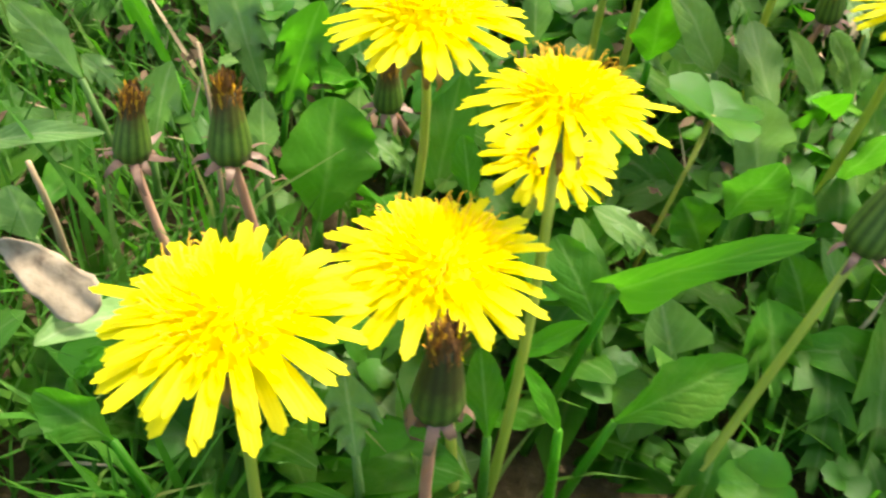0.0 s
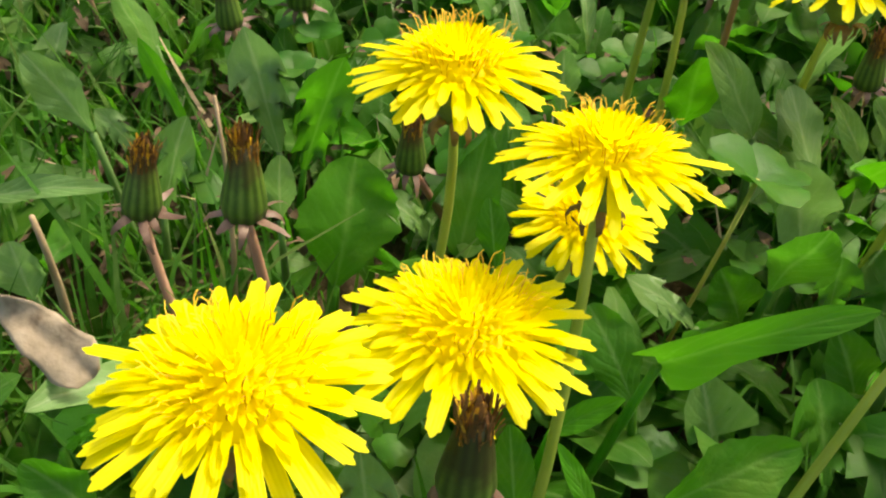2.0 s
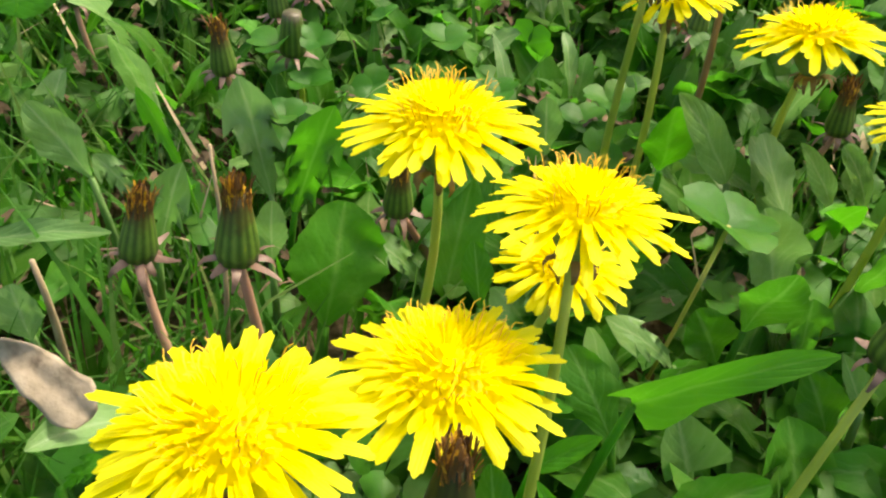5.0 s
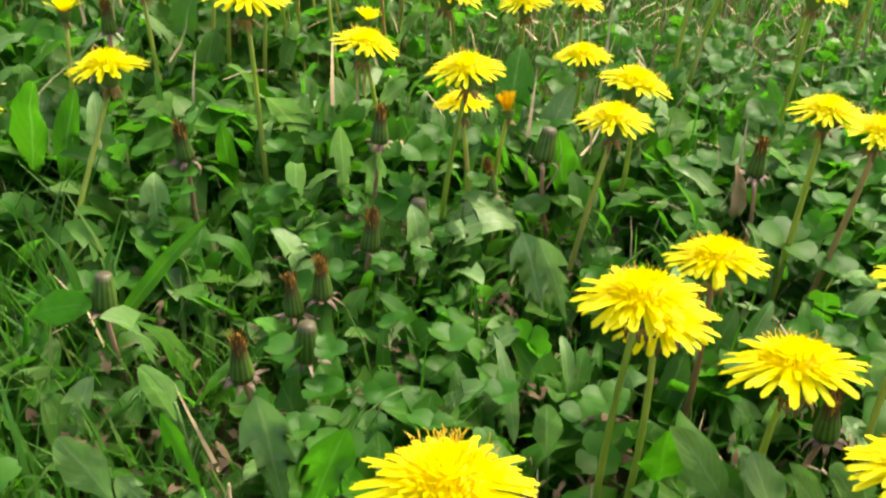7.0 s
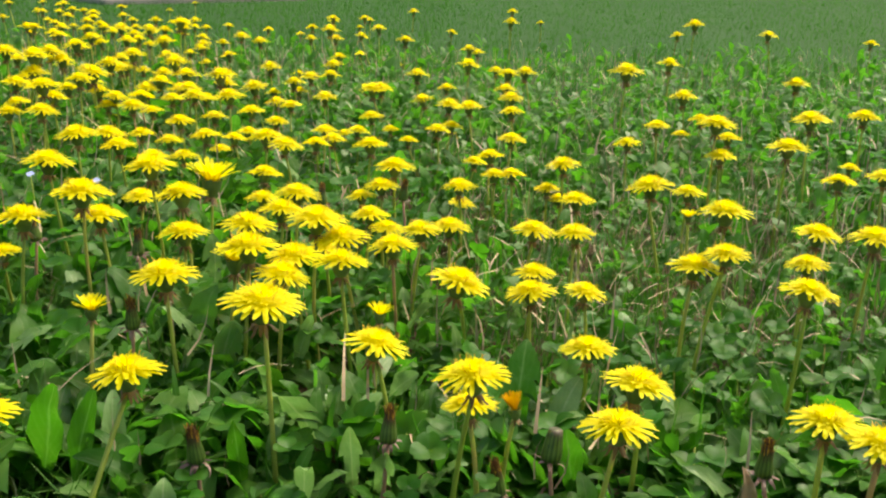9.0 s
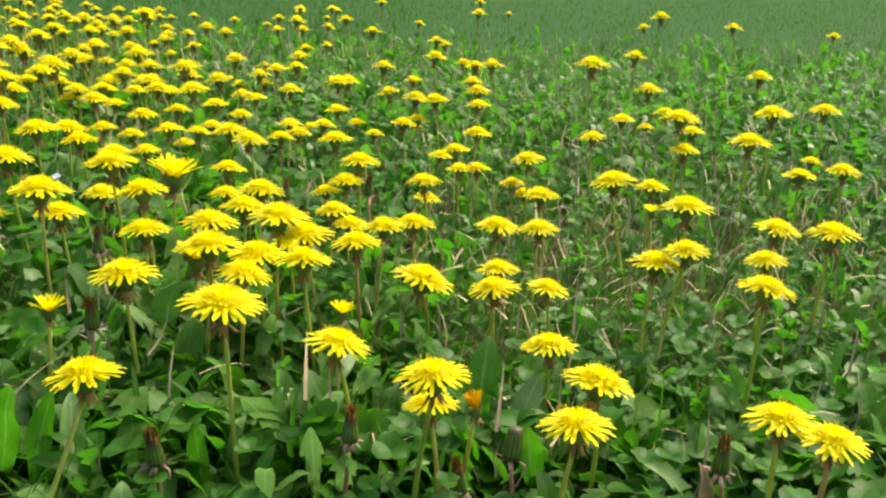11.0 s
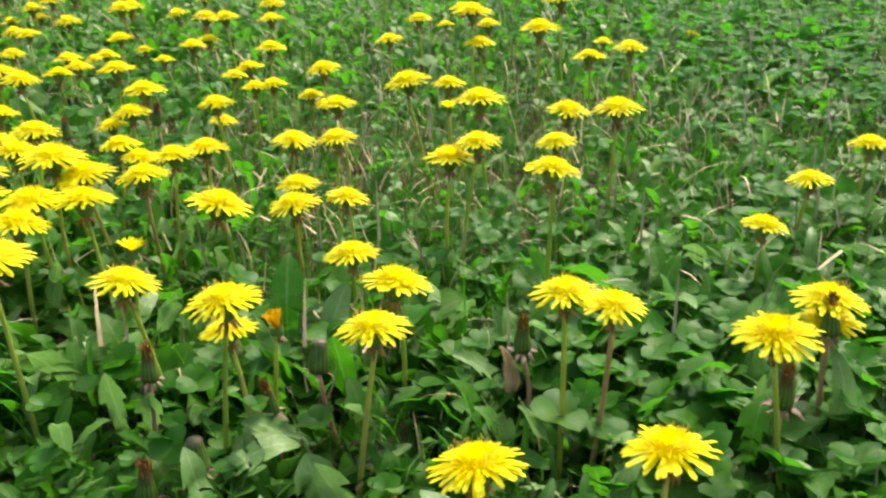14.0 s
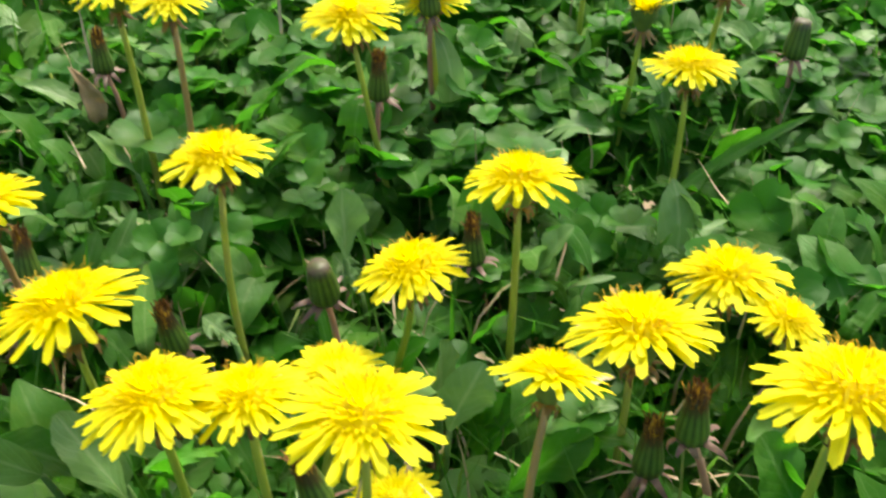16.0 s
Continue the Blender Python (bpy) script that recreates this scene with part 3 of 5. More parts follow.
def clover_template(rows, cols, rand):
    """Three rounded leaflets that meet at the origin, each with a soft fold."""
    size = 0.0125
    leaflets = []
    for k in range(3):
        pts = [(0, size * (0.03 + 0.97 * i / (rows - 1)), 0.10 * size * math.sin(2.6 * i / (rows - 1))) for i in range(rows)]
        verts, uvs = [], []
        for i, q in enumerate(pts):
            s = i / (rows - 1)
            w = size * 0.60 * (math.sin(math.pi * (0.03 + 0.90 * s) ** 0.85) ** 0.62)
            for c in range(cols):
                e = 2 * c / (cols - 1) - 1
                verts.append((e * w, q[1] - (0.10 * size * (1 - abs(e)) if i == rows - 1 else 0), q[2] + 0.22 * w * abs(e)))
                uvs.append((c / (cols - 1), s))
        leaflets.append(moved((np.array(verts), quads(rows, cols), np.array(uvs)), pose(0, 0, 0, 0, 0, 120 * k + rand.uniform(-10, 10)) @ pose(0, 0, 0, rand.uniform(-4, 16), rand.uniform(-12, 12), 0)))
    return leaflets


def blade_template(length, width, rise, arch, rows=4):
    pts, p = [], Vector((0, 0, 0))
    verts, uvs = [], []
    for i in range(rows):
        s = i / (rows - 1)
        w = width * 0.5 * (1 - 0.9 * s ** 1.6)
        for k in (-1, 1):
            verts.append((k * w, p.y, p.z))
            uvs.append(((k + 1) / 2, s))
        a = radians(rise - arch * s)
        p = p + Vector((0, math.cos(a), math.sin(a))) * (length / (rows - 1))
    return np.array(verts), quads(rows, 2), np.array(uvs)


def scatter(name, templates, places, material, label, category):
    """One mesh of many small pieces. places: rows of template, x, y, z, turn, tilt, scale."""
    verts, uvs, faces, base = [], [], [], 0
    arrays = [(np.asarray(v), np.asarray(f), np.asarray(u)) for v, f, u in templates]
    for k, x, y, z, turn, tilt, scale in places:
        v, f, u = arrays[k]
        ct, st, ca, sa = math.cos(turn), math.sin(turn), math.cos(tilt), math.sin(tilt)
        q = v * scale
        yy, zz = q[:, 1] * ca - q[:, 2] * sa, q[:, 1] * sa + q[:, 2] * ca
        verts.append(np.stack([q[:, 0] * ct - yy * st + x, q[:, 0] * st + yy * ct + y, zz + z], 1))
        faces.append(f + base)
        uvs.append(u)
        base += len(v)
    v, f, u = np.concatenate(verts), np.concatenate(faces), np.concatenate(uvs)
    data = bpy.data.meshes.new(name)
    data.vertices.add(len(v))
    data.vertices.foreach_set("co", v.astype(np.float32).ravel())
    data.loops.add(f.size)
    data.loops.foreach_set("vertex_index", f.astype(np.int32).ravel())
    data.polygons.add(len(f))
    data.polygons.foreach_set("loop_start", np.arange(0, f.size, 4, dtype=np.int32))
    layer = data.uv_layers.new(name="UVMap")
    layer.data.foreach_set("uv", u[f.ravel()].astype(np.float32).ravel())
    data.update(calc_edges=True)
    data.polygons.foreach_set("use_smooth", [True] * len(f))
    data.materials.append(material)
    return tagged(new(name, data), label, category, kind="stuff")


def left_edge(y):
    return -0.16 - 0.62 * y


def right_edge(y):
    return 0.30 + 1.30 * y if y < 0.9 else 0.30 + 1.17 + 0.62 * (y - 0.9)


# ---- ground ----
def ground():
    """One sheet, fine and slightly uneven close by, that reaches the horizon."""
    steps = [0.0, 0.08, 0.16, 0.25, 0.35, 0.5, 0.7, 1.0, 1.5, 2.2, 3.2, 5, 8, 14, 30, 80, 250, 900]
    xs = [-s for s in steps[:0:-1]] + steps
    ys = [-s for s in steps[:0:-1]] + steps
    verts = [(x, y + 0.3, 0.006 * noise.noise((x * 6, y * 6, 0)) - 0.004 if abs(x) + abs(y) < 8 else -0.004) for y in ys for x in xs]
    return tagged(new("ground", mesh_of("ground", verts, quads(len(ys), len(xs)), soil, [(0, 0)] * len(verts))), "dark soil of a meadow that turns to lawn further off", "ground", kind="structure")


ground()


# ---- open flowers ----
# the flowers that the eye comes closest to
dandelion(0.010, 0.188, 0.123, 0.0456, "hero", foot=(-0.001, 0.202), lean=(-11, 0), pink=0)
dandelion(0.039, 0.148, 0.133, 0.0395, "hero", foot=(0.028, 0.112), lean=(-15, 2), pink=0)
dandelion(0.0405, 0.164, 0.0995, 0.0330, "hero", lean=(-9, 0), pink=0)
dandelion(0.013, 0.119, 0.115, 0.0450, "hero", lean=(-10, 0), pink=0)
dandelion(-0.023, 0.096, 0.128, 0.0455, "hero", foot=(-0.030, 0.095), lean=(-7, 0), pink=0)
dandelion(0.071, 0.264, 0.131, 0.0392, "hero", lean=(-10, -7), pink=0)
dandelion(0.083, 0.279, 0.111, 0.0370, "hero", lean=(-6, -6))
dandelion(0.112, 0.318, 0.112, 0.0385, "hero", foot=(0.113, 0.322), lean=(-11, -4), pink=1)
dandelion(0.127, 0.264, 0.105, 0.0450, "hero", lean=(-17, -5), pink=0)
dandelion(0.188, 0.308, 0.112, 0.0368, "hero")
dandelion(0.270, 0.242, 0.117, 0.0373, "hero", foot=(0.270, 0.244), pink=0)
dandelion(0.232, 0.246, 0.091, 0.0379, "hero", pink=0)
dandelion(0.260, 0.355, 0.128, 0.0391, "hero")
dandelion(0.141, 0.206, 0.116, 0.0360, "hero", lean=(-13, -4))
dandelion(0.162, 0.197, 0.114, 0.0312, "hero", lean=(-13, 2))
dandelion(0.184, 0.173, 0.120, 0.0390, "hero", lean=(-8, 0))
dandelion(0.196, 0.229, 0.074, 0.0321, "mid")
dandelion(0.282, 0.189, 0.090, 0.0475, "hero", lean=(-19, 5), pink=0)
dandelion(0.336, 0.206, 0.076, 0.0415, "hero", lean=(-15, 2), pink=0)
dandelion(0.338, 0.179, 0.076, 0.0280, "hero", lean=(4, 12))
dandelion(0.280, 0.117, 0.134, 0.0412, "hero", lean=(-15, 4))
dandelion(0.201, 0.197, 0.043, 0.0300, "mid")
dandelion(0.370, 0.278, 0.114, 0.0348, "hero")
dandelion(0.439, 0.335, 0.117, 0.0393, "mid")
dandelion(0.316, 0.399, 0.116, 0.0380, "mid")
dandelion(0.318, 0.401, 0.102, 0.0338, "mid")
dandelion(0.420, 0.418, 0.134, 0.0418, "mid")
dandelion(0.365, 0.544, 0.094, 0.0318, "mid")
dandelion(0.449, 0.624, 0.090, 0.0323, "mid")
dandelion(0.730, 0.827, 0.067, 0.0300, "mid")
dandelion(0.546, 0.691, 0.089, 0.0339, "mid")
dandelion(1.001, 1.943, 0.137, 0.0425, "mid")
dandelion(0.710, 1.364, 0.049, 0.0300, "mid")
dandelion(-0.261, 0.485, 0.083, 0.0384, "mid")
dandelion(-0.171, 0.472, 0.118, 0.0396, "mid", foot=(-0.199, 0.408), pink=0)
dandelion(-0.041, 0.529, 0.114, 0.0384, "mid", lean=(-6, 12))
dandelion(0.016, 0.460, 0.128, 0.0381, "mid")
dandelion(0.015, 0.480, 0.101, 0.0300, "mid")
dandelion(0.093, 0.589, 0.089, 0.0344, "mid")
dandelion(0.109, 0.494, 0.110, 0.0409, "mid", lean=(-9, 12))
dandelion(0.088, 0.433, 0.116, 0.0362, "mid")
dandelion(0.180, 0.412, 0.133, 0.0328, "mid", pink=0)
dandelion(0.198, 0.394, 0.132, 0.0306, "mid", lean=(2, 4), pink=1)
dandelion(0.007, 0.705, 0.092, 0.0465, "mid", lean=(-6, 16))
dandelion(0.068, 0.748, 0.086, 0.0337, "mid")
dandelion(0.062, 0.700, 0.087, 0.0374, "mid")
dandelion(0.101, 0.675, 0.097, 0.0300, "mid")
dandelion(0.178, 0.669, 0.122, 0.0364, "mid")
dandelion(0.198, 0.662, 0.134, 0.0317, "mid")
dandelion(0.226, 0.573, 0.139, 0.0347, "mid", lean=(-8, 9))
dandelion(0.266, 0.687, 0.120, 0.0300, "mid")

# flowers about 0.7 m away
for x, y, z, across in (
    (-0.103, 0.507, 0.147, 0.046), (-0.191, 0.602, 0.128, 0.042), (-0.119, 0.640, 0.116, 0.038), (-0.145, 0.646, 0.135, 0.043), (-0.080, 0.659, 0.121, 0.040), (-0.116, 0.670, 0.121, 0.040),
    (-0.086, 0.708, 0.124, 0.041), (-0.106, 0.712, 0.138, 0.044), (-0.161, 0.717, 0.130, 0.042), (-0.345, 0.725, 0.129, 0.042), (-0.048, 0.727, 0.113, 0.038), (-0.218, 0.733, 0.117, 0.039),
    (-0.303, 0.744, 0.146, 0.046), (0.340, 0.745, 0.125, 0.041), (-0.381, 0.755, 0.088, 0.031), (-0.303, 0.776, 0.117, 0.039), (-0.029, 0.785, 0.109, 0.036), (0.312, 0.790, 0.114, 0.038),
    (-0.237, 0.792, 0.134, 0.043), (0.232, 0.793, 0.131, 0.043), (-0.151, 0.799, 0.120, 0.040), (-0.115, 0.803, 0.085, 0.030),
):
    dandelion(x, y, z, across, "mid")

# flowers about 0.9 m away
for x, y, z, across in (
    (0.070, 0.805, 0.106, 0.036), (0.107, 0.810, 0.103, 0.035), (-0.004, 0.812, 0.105, 0.035), (-0.063, 0.842, 0.093, 0.032), (-0.282, 0.848, 0.145, 0.046), (-0.148, 0.858, 0.120, 0.040),
    (-0.080, 0.859, 0.101, 0.035), (-0.389, 0.874, 0.141, 0.045), (0.184, 0.885, 0.130, 0.042), (0.118, 0.907, 0.108, 0.036), (-0.315, 0.910, 0.099, 0.034), (-0.197, 0.928, 0.096, 0.033),
    (-0.079, 0.956, 0.105, 0.035), (0.002, 0.964, 0.105, 0.035), (-0.102, 0.973, 0.089, 0.031), (0.243, 0.975, 0.102, 0.035), (-0.206, 0.983, 0.109, 0.036), (-0.067, 0.984, 0.120, 0.040),
    (0.005, 1.001, 0.077, 0.028), (0.419, 1.027, 0.106, 0.036), (-0.426, 1.028, 0.137, 0.044), (0.469, 1.030, 0.112, 0.037),
):
    dandelion(x, y, z, across, "mid")

# flowers about 1.1 m away
for x, y, z, across in (
    (0.366, 1.048, 0.139, 0.044), (0.118, 1.051, 0.112, 0.037), (0.102, 1.060, 0.081, 0.029), (0.117, 1.062, 0.069, 0.028), (-0.354, 1.063, 0.106, 0.036), (-0.394, 1.065, 0.118, 0.039),
    (-0.202, 1.077, 0.121, 0.039), (0.042, 1.080, 0.091, 0.032), (0.062, 1.081, 0.092, 0.032), (-0.104, 1.086, 0.122, 0.040), (-0.414, 1.087, 0.127, 0.041), (-0.232, 1.109, 0.124, 0.041),
    (-0.335, 1.117, 0.096, 0.033), (0.316, 1.131, 0.110, 0.037), (0.037, 1.135, 0.102, 0.035), (0.314, 1.156, 0.145, 0.046), (-0.318, 1.157, 0.114, 0.038), (0.019, 1.177, 0.085, 0.030),
    (-0.184, 1.184, 0.102, 0.035), (0.438, 1.187, 0.148, 0.047), (-0.378, 1.199, 0.098, 0.034), (0.066, 1.206, 0.110, 0.036),
):
    dandelion(x, y, z, across, "mid")

# flowers about 1.3 m away
for x, y, z, across in (
    (-0.422, 1.220, 0.102, 0.034), (0.218, 1.223, 0.105, 0.035), (-0.557, 1.232, 0.127, 0.041), (-0.169, 1.232, 0.099, 0.034), (-0.302, 1.236, 0.096, 0.033), (-0.378, 1.247, 0.115, 0.038),
    (0.522, 1.249, 0.074, 0.028), (-0.328, 1.258, 0.076, 0.028), (-0.186, 1.270, 0.103, 0.035), (-0.623, 1.271, 0.117, 0.039), (-0.574, 1.276, 0.154, 0.048), (0.365, 1.284, 0.104, 0.035),
    (-0.033, 1.303, 0.102, 0.035), (-0.300, 1.308, 0.091, 0.032), (-0.328, 1.316, 0.140, 0.044), (-0.468, 1.322, 0.122, 0.040), (-0.147, 1.328, 0.093, 0.032), (-0.355, 1.335, 0.107, 0.036),
    (-0.077, 1.348, 0.077, 0.028), (0.572, 1.349, 0.128, 0.042), (0.281, 1.351, 0.107, 0.036), (-0.594, 1.351, 0.127, 0.041),
):
    dandelion(x, y, z, across, "mid")

# flowers about 1.4 m away
for x, y, z, across in (
    (-0.306, 1.354, 0.113, 0.038), (-0.272, 1.365, 0.097, 0.033), (-0.666, 1.385, 0.112, 0.037), (-0.015, 1.386, 0.093, 0.032), (-0.135, 1.387, 0.104, 0.035), (0.010, 1.388, 0.122, 0.040),
    (-0.471, 1.410, 0.100, 0.034), (0.074, 1.411, 0.112, 0.037), (-0.180, 1.424, 0.070, 0.028), (-0.686, 1.432, 0.135, 0.043), (-0.549, 1.434, 0.103, 0.035), (-0.412, 1.435, 0.122, 0.040),
    (-0.536, 1.438, 0.116, 0.038), (0.366, 1.448, 0.102, 0.035), (-0.500, 1.448, 0.117, 0.039), (-0.113, 1.460, 0.072, 0.028), (-0.600, 1.461, 0.139, 0.044), (-0.628, 1.480, 0.121, 0.040),
    (-0.275, 1.491, 0.101, 0.034), (-0.467, 1.497, 0.107, 0.036), (-0.412, 1.498, 0.108, 0.036), (0.351, 1.504, 0.068, 0.028),
):
    dandelion(x, y, z, across, "mid")

# flowers about 1.6 m away
for x, y, z, across in (
    (-0.021, 1.524, 0.103, 0.035), (-0.458, 1.561, 0.114, 0.038), (-0.619, 1.564, 0.135, 0.043), (-0.619, 1.581, 0.103, 0.035), (-0.731, 1.587, 0.130, 0.042), (-0.356, 1.591, 0.115, 0.038),
    (-0.414, 1.595, 0.132, 0.042), (0.372, 1.600, 0.115, 0.038), (-0.016, 1.602, 0.034, 0.028), (-0.736, 1.605, 0.157, 0.048), (-0.597, 1.614, 0.059, 0.028), (-0.239, 1.616, 0.097, 0.033),
    (0.082, 1.617, 0.103, 0.035), (-0.550, 1.620, 0.104, 0.035), (-0.071, 1.620, 0.096, 0.033), (-0.326, 1.629, 0.084, 0.030), (-0.532, 1.642, 0.113, 0.038), (0.281, 1.646, 0.150, 0.047),
    (-0.505, 1.703, 0.119, 0.039), (-0.150, 1.706, 0.102, 0.035), (-0.438, 1.719, 0.103, 0.035), (-0.535, 1.738, 0.137, 0.044),
):
    dandelion(x, y, z, across, "far")

# flowers about 1.9 m away
for x, y, z, across in (
    (-0.659, 1.742, 0.130, 0.042), (0.078, 1.760, 0.098, 0.034), (-0.537, 1.761, 0.051, 0.028), (-0.322, 1.771, 0.100, 0.034), (-0.363, 1.784, 0.078, 0.028), (0.627, 1.800, 0.116, 0.038),
    (-0.588, 1.829, 0.104, 0.035), (-0.898, 1.832, 0.138, 0.044), (-0.093, 1.843, 0.112, 0.037), (-0.814, 1.845, 0.139, 0.044), (-0.326, 1.846, 0.073, 0.028), (-0.796, 1.850, 0.122, 0.040),
    (-0.306, 1.866, 0.099, 0.034), (-0.036, 1.878, 0.082, 0.029), (0.120, 1.882, 0.116, 0.038), (-0.270, 1.889, 0.100, 0.034), (0.088, 1.911, 0.108, 0.036), (-0.679, 1.921, 0.129, 0.042),
    (-0.694, 1.923, 0.102, 0.035), (-0.830, 1.931, 0.103, 0.035), (-0.182, 1.952, 0.050, 0.028), (0.007, 1.957, 0.120, 0.040),
):
    dandelion(x, y, z, across, "far")

# flowers about 2.2 m away
for x, y, z, across in (
    (-0.952, 1.985, 0.106, 0.036), (-0.213, 1.990, 0.062, 0.028), (-0.832, 2.009, 0.136, 0.043), (-0.282, 2.014, 0.107, 0.036), (0.433, 2.025, 0.124, 0.041), (-0.657, 2.065, 0.112, 0.037),
    (-0.718, 2.087, 0.076, 0.028), (-0.382, 2.142, 0.069, 0.028), (-0.687, 2.144, 0.135, 0.044), (0.069, 2.147, 0.087, 0.031), (-0.570, 2.260, 0.095, 0.033), (-0.815, 2.263, 0.124, 0.041),
    (-0.627, 2.265, 0.075, 0.028), (-0.307, 2.279, 0.095, 0.033), (-0.664, 2.352, 0.100, 0.034), (-0.940, 2.352, 0.121, 0.040), (-0.709, 2.413, 0.082, 0.029), (-0.940, 2.414, 0.102, 0.035),
    (-0.680, 2.435, 0.103, 0.035), (-1.058, 2.443, 0.115, 0.038), (0.028, 2.463, 0.094, 0.032), (0.006, 2.466, 0.103, 0.035),
):
    dandelion(x, y, z, across, "far")

# flowers about 2.7 m away
for x, y, z, across in (
    (-0.748, 2.476, 0.151, 0.047), (-0.163, 2.523, 0.117, 0.039), (-0.928, 2.537, 0.131, 0.043), (-0.861, 2.554, 0.087, 0.031), (-1.183, 2.572, 0.123, 0.040), (-0.374, 2.595, 0.134, 0.043),
    (-0.619, 2.597, 0.111, 0.037), (-0.877, 2.610, 0.124, 0.041), (-0.189, 2.615, 0.040, 0.028), (-0.677, 2.619, 0.090, 0.031), (-0.298, 2.635, 0.066, 0.028), (-0.370, 2.676, 0.103, 0.035),
    (-1.157, 2.691, 0.116, 0.039), (-0.762, 2.725, 0.094, 0.033), (-0.454, 2.748, 0.095, 0.033), (0.651, 2.765, 0.158, 0.048), (0.868, 2.777, 0.132, 0.042), (-1.310, 2.820, 0.087, 0.030),
    (-0.316, 2.833, 0.099, 0.034), (-0.274, 2.920, 0.115, 0.038), (1.231, 2.937, 0.102, 0.035), (-1.202, 2.957, 0.091, 0.032),
):
    dandelion(x, y, z, across, "far")

# flowers about 3.2 m away
for x, y, z, across in (
    (-1.153, 2.963, 0.106, 0.035), (-1.060, 3.013, 0.094, 0.032), (0.663, 3.042, 0.106, 0.036), (0.137, 3.055, 0.135, 0.043), (-1.346, 3.076, 0.097, 0.033), (-0.932, 3.095, 0.069, 0.028),
    (-1.026, 3.107, 0.111, 0.037), (-0.515, 3.132, 0.097, 0.034), (-0.666, 3.160, 0.085, 0.030), (-0.878, 3.174, 0.086, 0.030), (-0.921, 3.191, 0.086, 0.030), (-0.054, 3.194, 0.087, 0.030),
    (-0.821, 3.249, 0.088, 0.031), (-1.361, 3.250, 0.075, 0.028), (-0.938, 3.251, 0.104, 0.035), (-1.458, 3.272, 0.091, 0.031), (-1.302, 3.284, 0.118, 0.039), (-1.397, 3.297, 0.106, 0.035),
    (-0.584, 3.302, 0.060, 0.028), (-1.184, 3.336, 0.093, 0.032), (-1.218, 3.340, 0.107, 0.036), (-1.651, 3.343, 0.092, 0.032),
):
    dandelion(x, y, z, across, "far")

# flowers about 4.0 m away
for x, y, z, across in (
    (-0.493, 3.470, 0.096, 0.033), (-1.608, 3.564, 0.100, 0.034), (-1.544, 3.566, 0.101, 0.034), (-0.419, 3.663, 0.061, 0.028), (-0.383, 3.694, 0.087, 0.031), (-1.723, 3.768, 0.090, 0.032),
    (-0.221, 3.813, 0.116, 0.038), (-1.554, 3.815, 0.091, 0.032), (0.294, 3.922, 0.076, 0.028), (-1.466, 3.998, 0.097, 0.033), (0.181, 4.021, 0.113, 0.038), (-1.975, 4.055, 0.099, 0.034),
    (-1.838, 4.243, 0.086, 0.030), (-1.968, 4.364, 0.089, 0.031), (-1.445, 4.569, 0.052, 0.028), (-1.377, 4.765, 0.078, 0.028),
):
    dandelion(x, y, z, across, "far")

# more flowers in the thick of the far meadow
for x, y in (
    (-1.705, 3.985), (-1.507, 3.598), (-1.274, 3.211), (-1.231, 3.055), (-1.117, 2.774), (-1.088, 2.828), (-1.303, 2.783), (-1.142, 2.600),
    (-1.007, 2.680), (-0.903, 2.690), (-0.926, 2.624), (-0.863, 2.477), (-0.889, 2.778), (-0.920, 3.080), (-0.849, 2.834), (-0.987, 2.495),
    (-0.911, 2.216), (-0.917, 2.010), (-0.749, 2.122), (-0.744, 2.027), (-0.686, 1.860), (-0.735, 1.821), (-0.795, 1.695), (-0.666, 1.664),
    (-0.546, 2.494), (-0.487, 3.431), (-0.379, 3.469), (-0.402, 1.939), (-0.159, 1.645), (-0.461, 1.804), (-0.746, 1.626), (-0.481, 1.587),
):
    dandelion(x, y, 0.108, 0.037, "far")

# flowers that are half open
dandelion(0.040, 0.489, 0.093, 0.0200, "closing")
dandelion(-0.232, 0.576, 0.110, 0.0232, "half")
dandelion(-0.047, 0.608, 0.100, 0.0200, "half")
dandelion(-0.161, 0.670, 0.115, 0.0338, "half")
dandelion(-0.227, 0.853, 0.130, 0.0483, "half")
dandelion(0.223, 0.882, 0.100, 0.0180, "half")
dandelion(0.390, 0.333, 0.110, 0.0338, "half")
dandelion(0.241, 0.176, 0.102, 0.0310, "hero", foot=(0.230, 0.166), lean=(-24, 24), pink=1)

# ---- closed heads ----
spent_dandelion(-0.073, 0.196, 0.075, 1.05, lean=(-8, 11), foot=(-0.054, 0.172))
spent_dandelion(-0.043, 0.188, 0.085, 1.15, lean=(-8, 5), foot=(-0.039, 0.182))
spent_dandelion(0.0142, 0.096, 0.1095, 1.02, lean=(-8, 3), foot=(0.015, 0.096), bracts=spent_dark)
spent_dandelion(0.117, 0.145, 0.102, 1.00, withered=False, lean=(-8, 12), foot=(0.072, 0.100), stalk=stem_pale, sag=0.034)
spent_dandelion(-0.048, 0.322, 0.060, 0.90, withered=False, stalk=stem_pale)
spent_dandelion(-0.048, 0.369, 0.058, 0.90)
spent_dandelion(-0.061, 0.363, 0.052, 0.90)
spent_dandelion(-0.141, 0.349, 0.062, 0.90, withered=False)
spent_dandelion(-0.029, 0.412, 0.058, 0.95)
spent_dandelion(-0.006, 0.430, 0.058, 0.95, withered=False)
spent_dandelion(0.031, 0.472, 0.058, 0.95)
spent_dandelion(-0.073, 0.308, 0.060, 0.95)
spent_dandelion(-0.002, 0.233, 0.060, 0.95)
spent_dandelion(-0.212, 0.592, 0.100, 0.95)
spent_dandelion(-0.133, 0.461, 0.079, 0.95)
spent_dandelion(-0.030, 0.487, 0.081, 0.95)
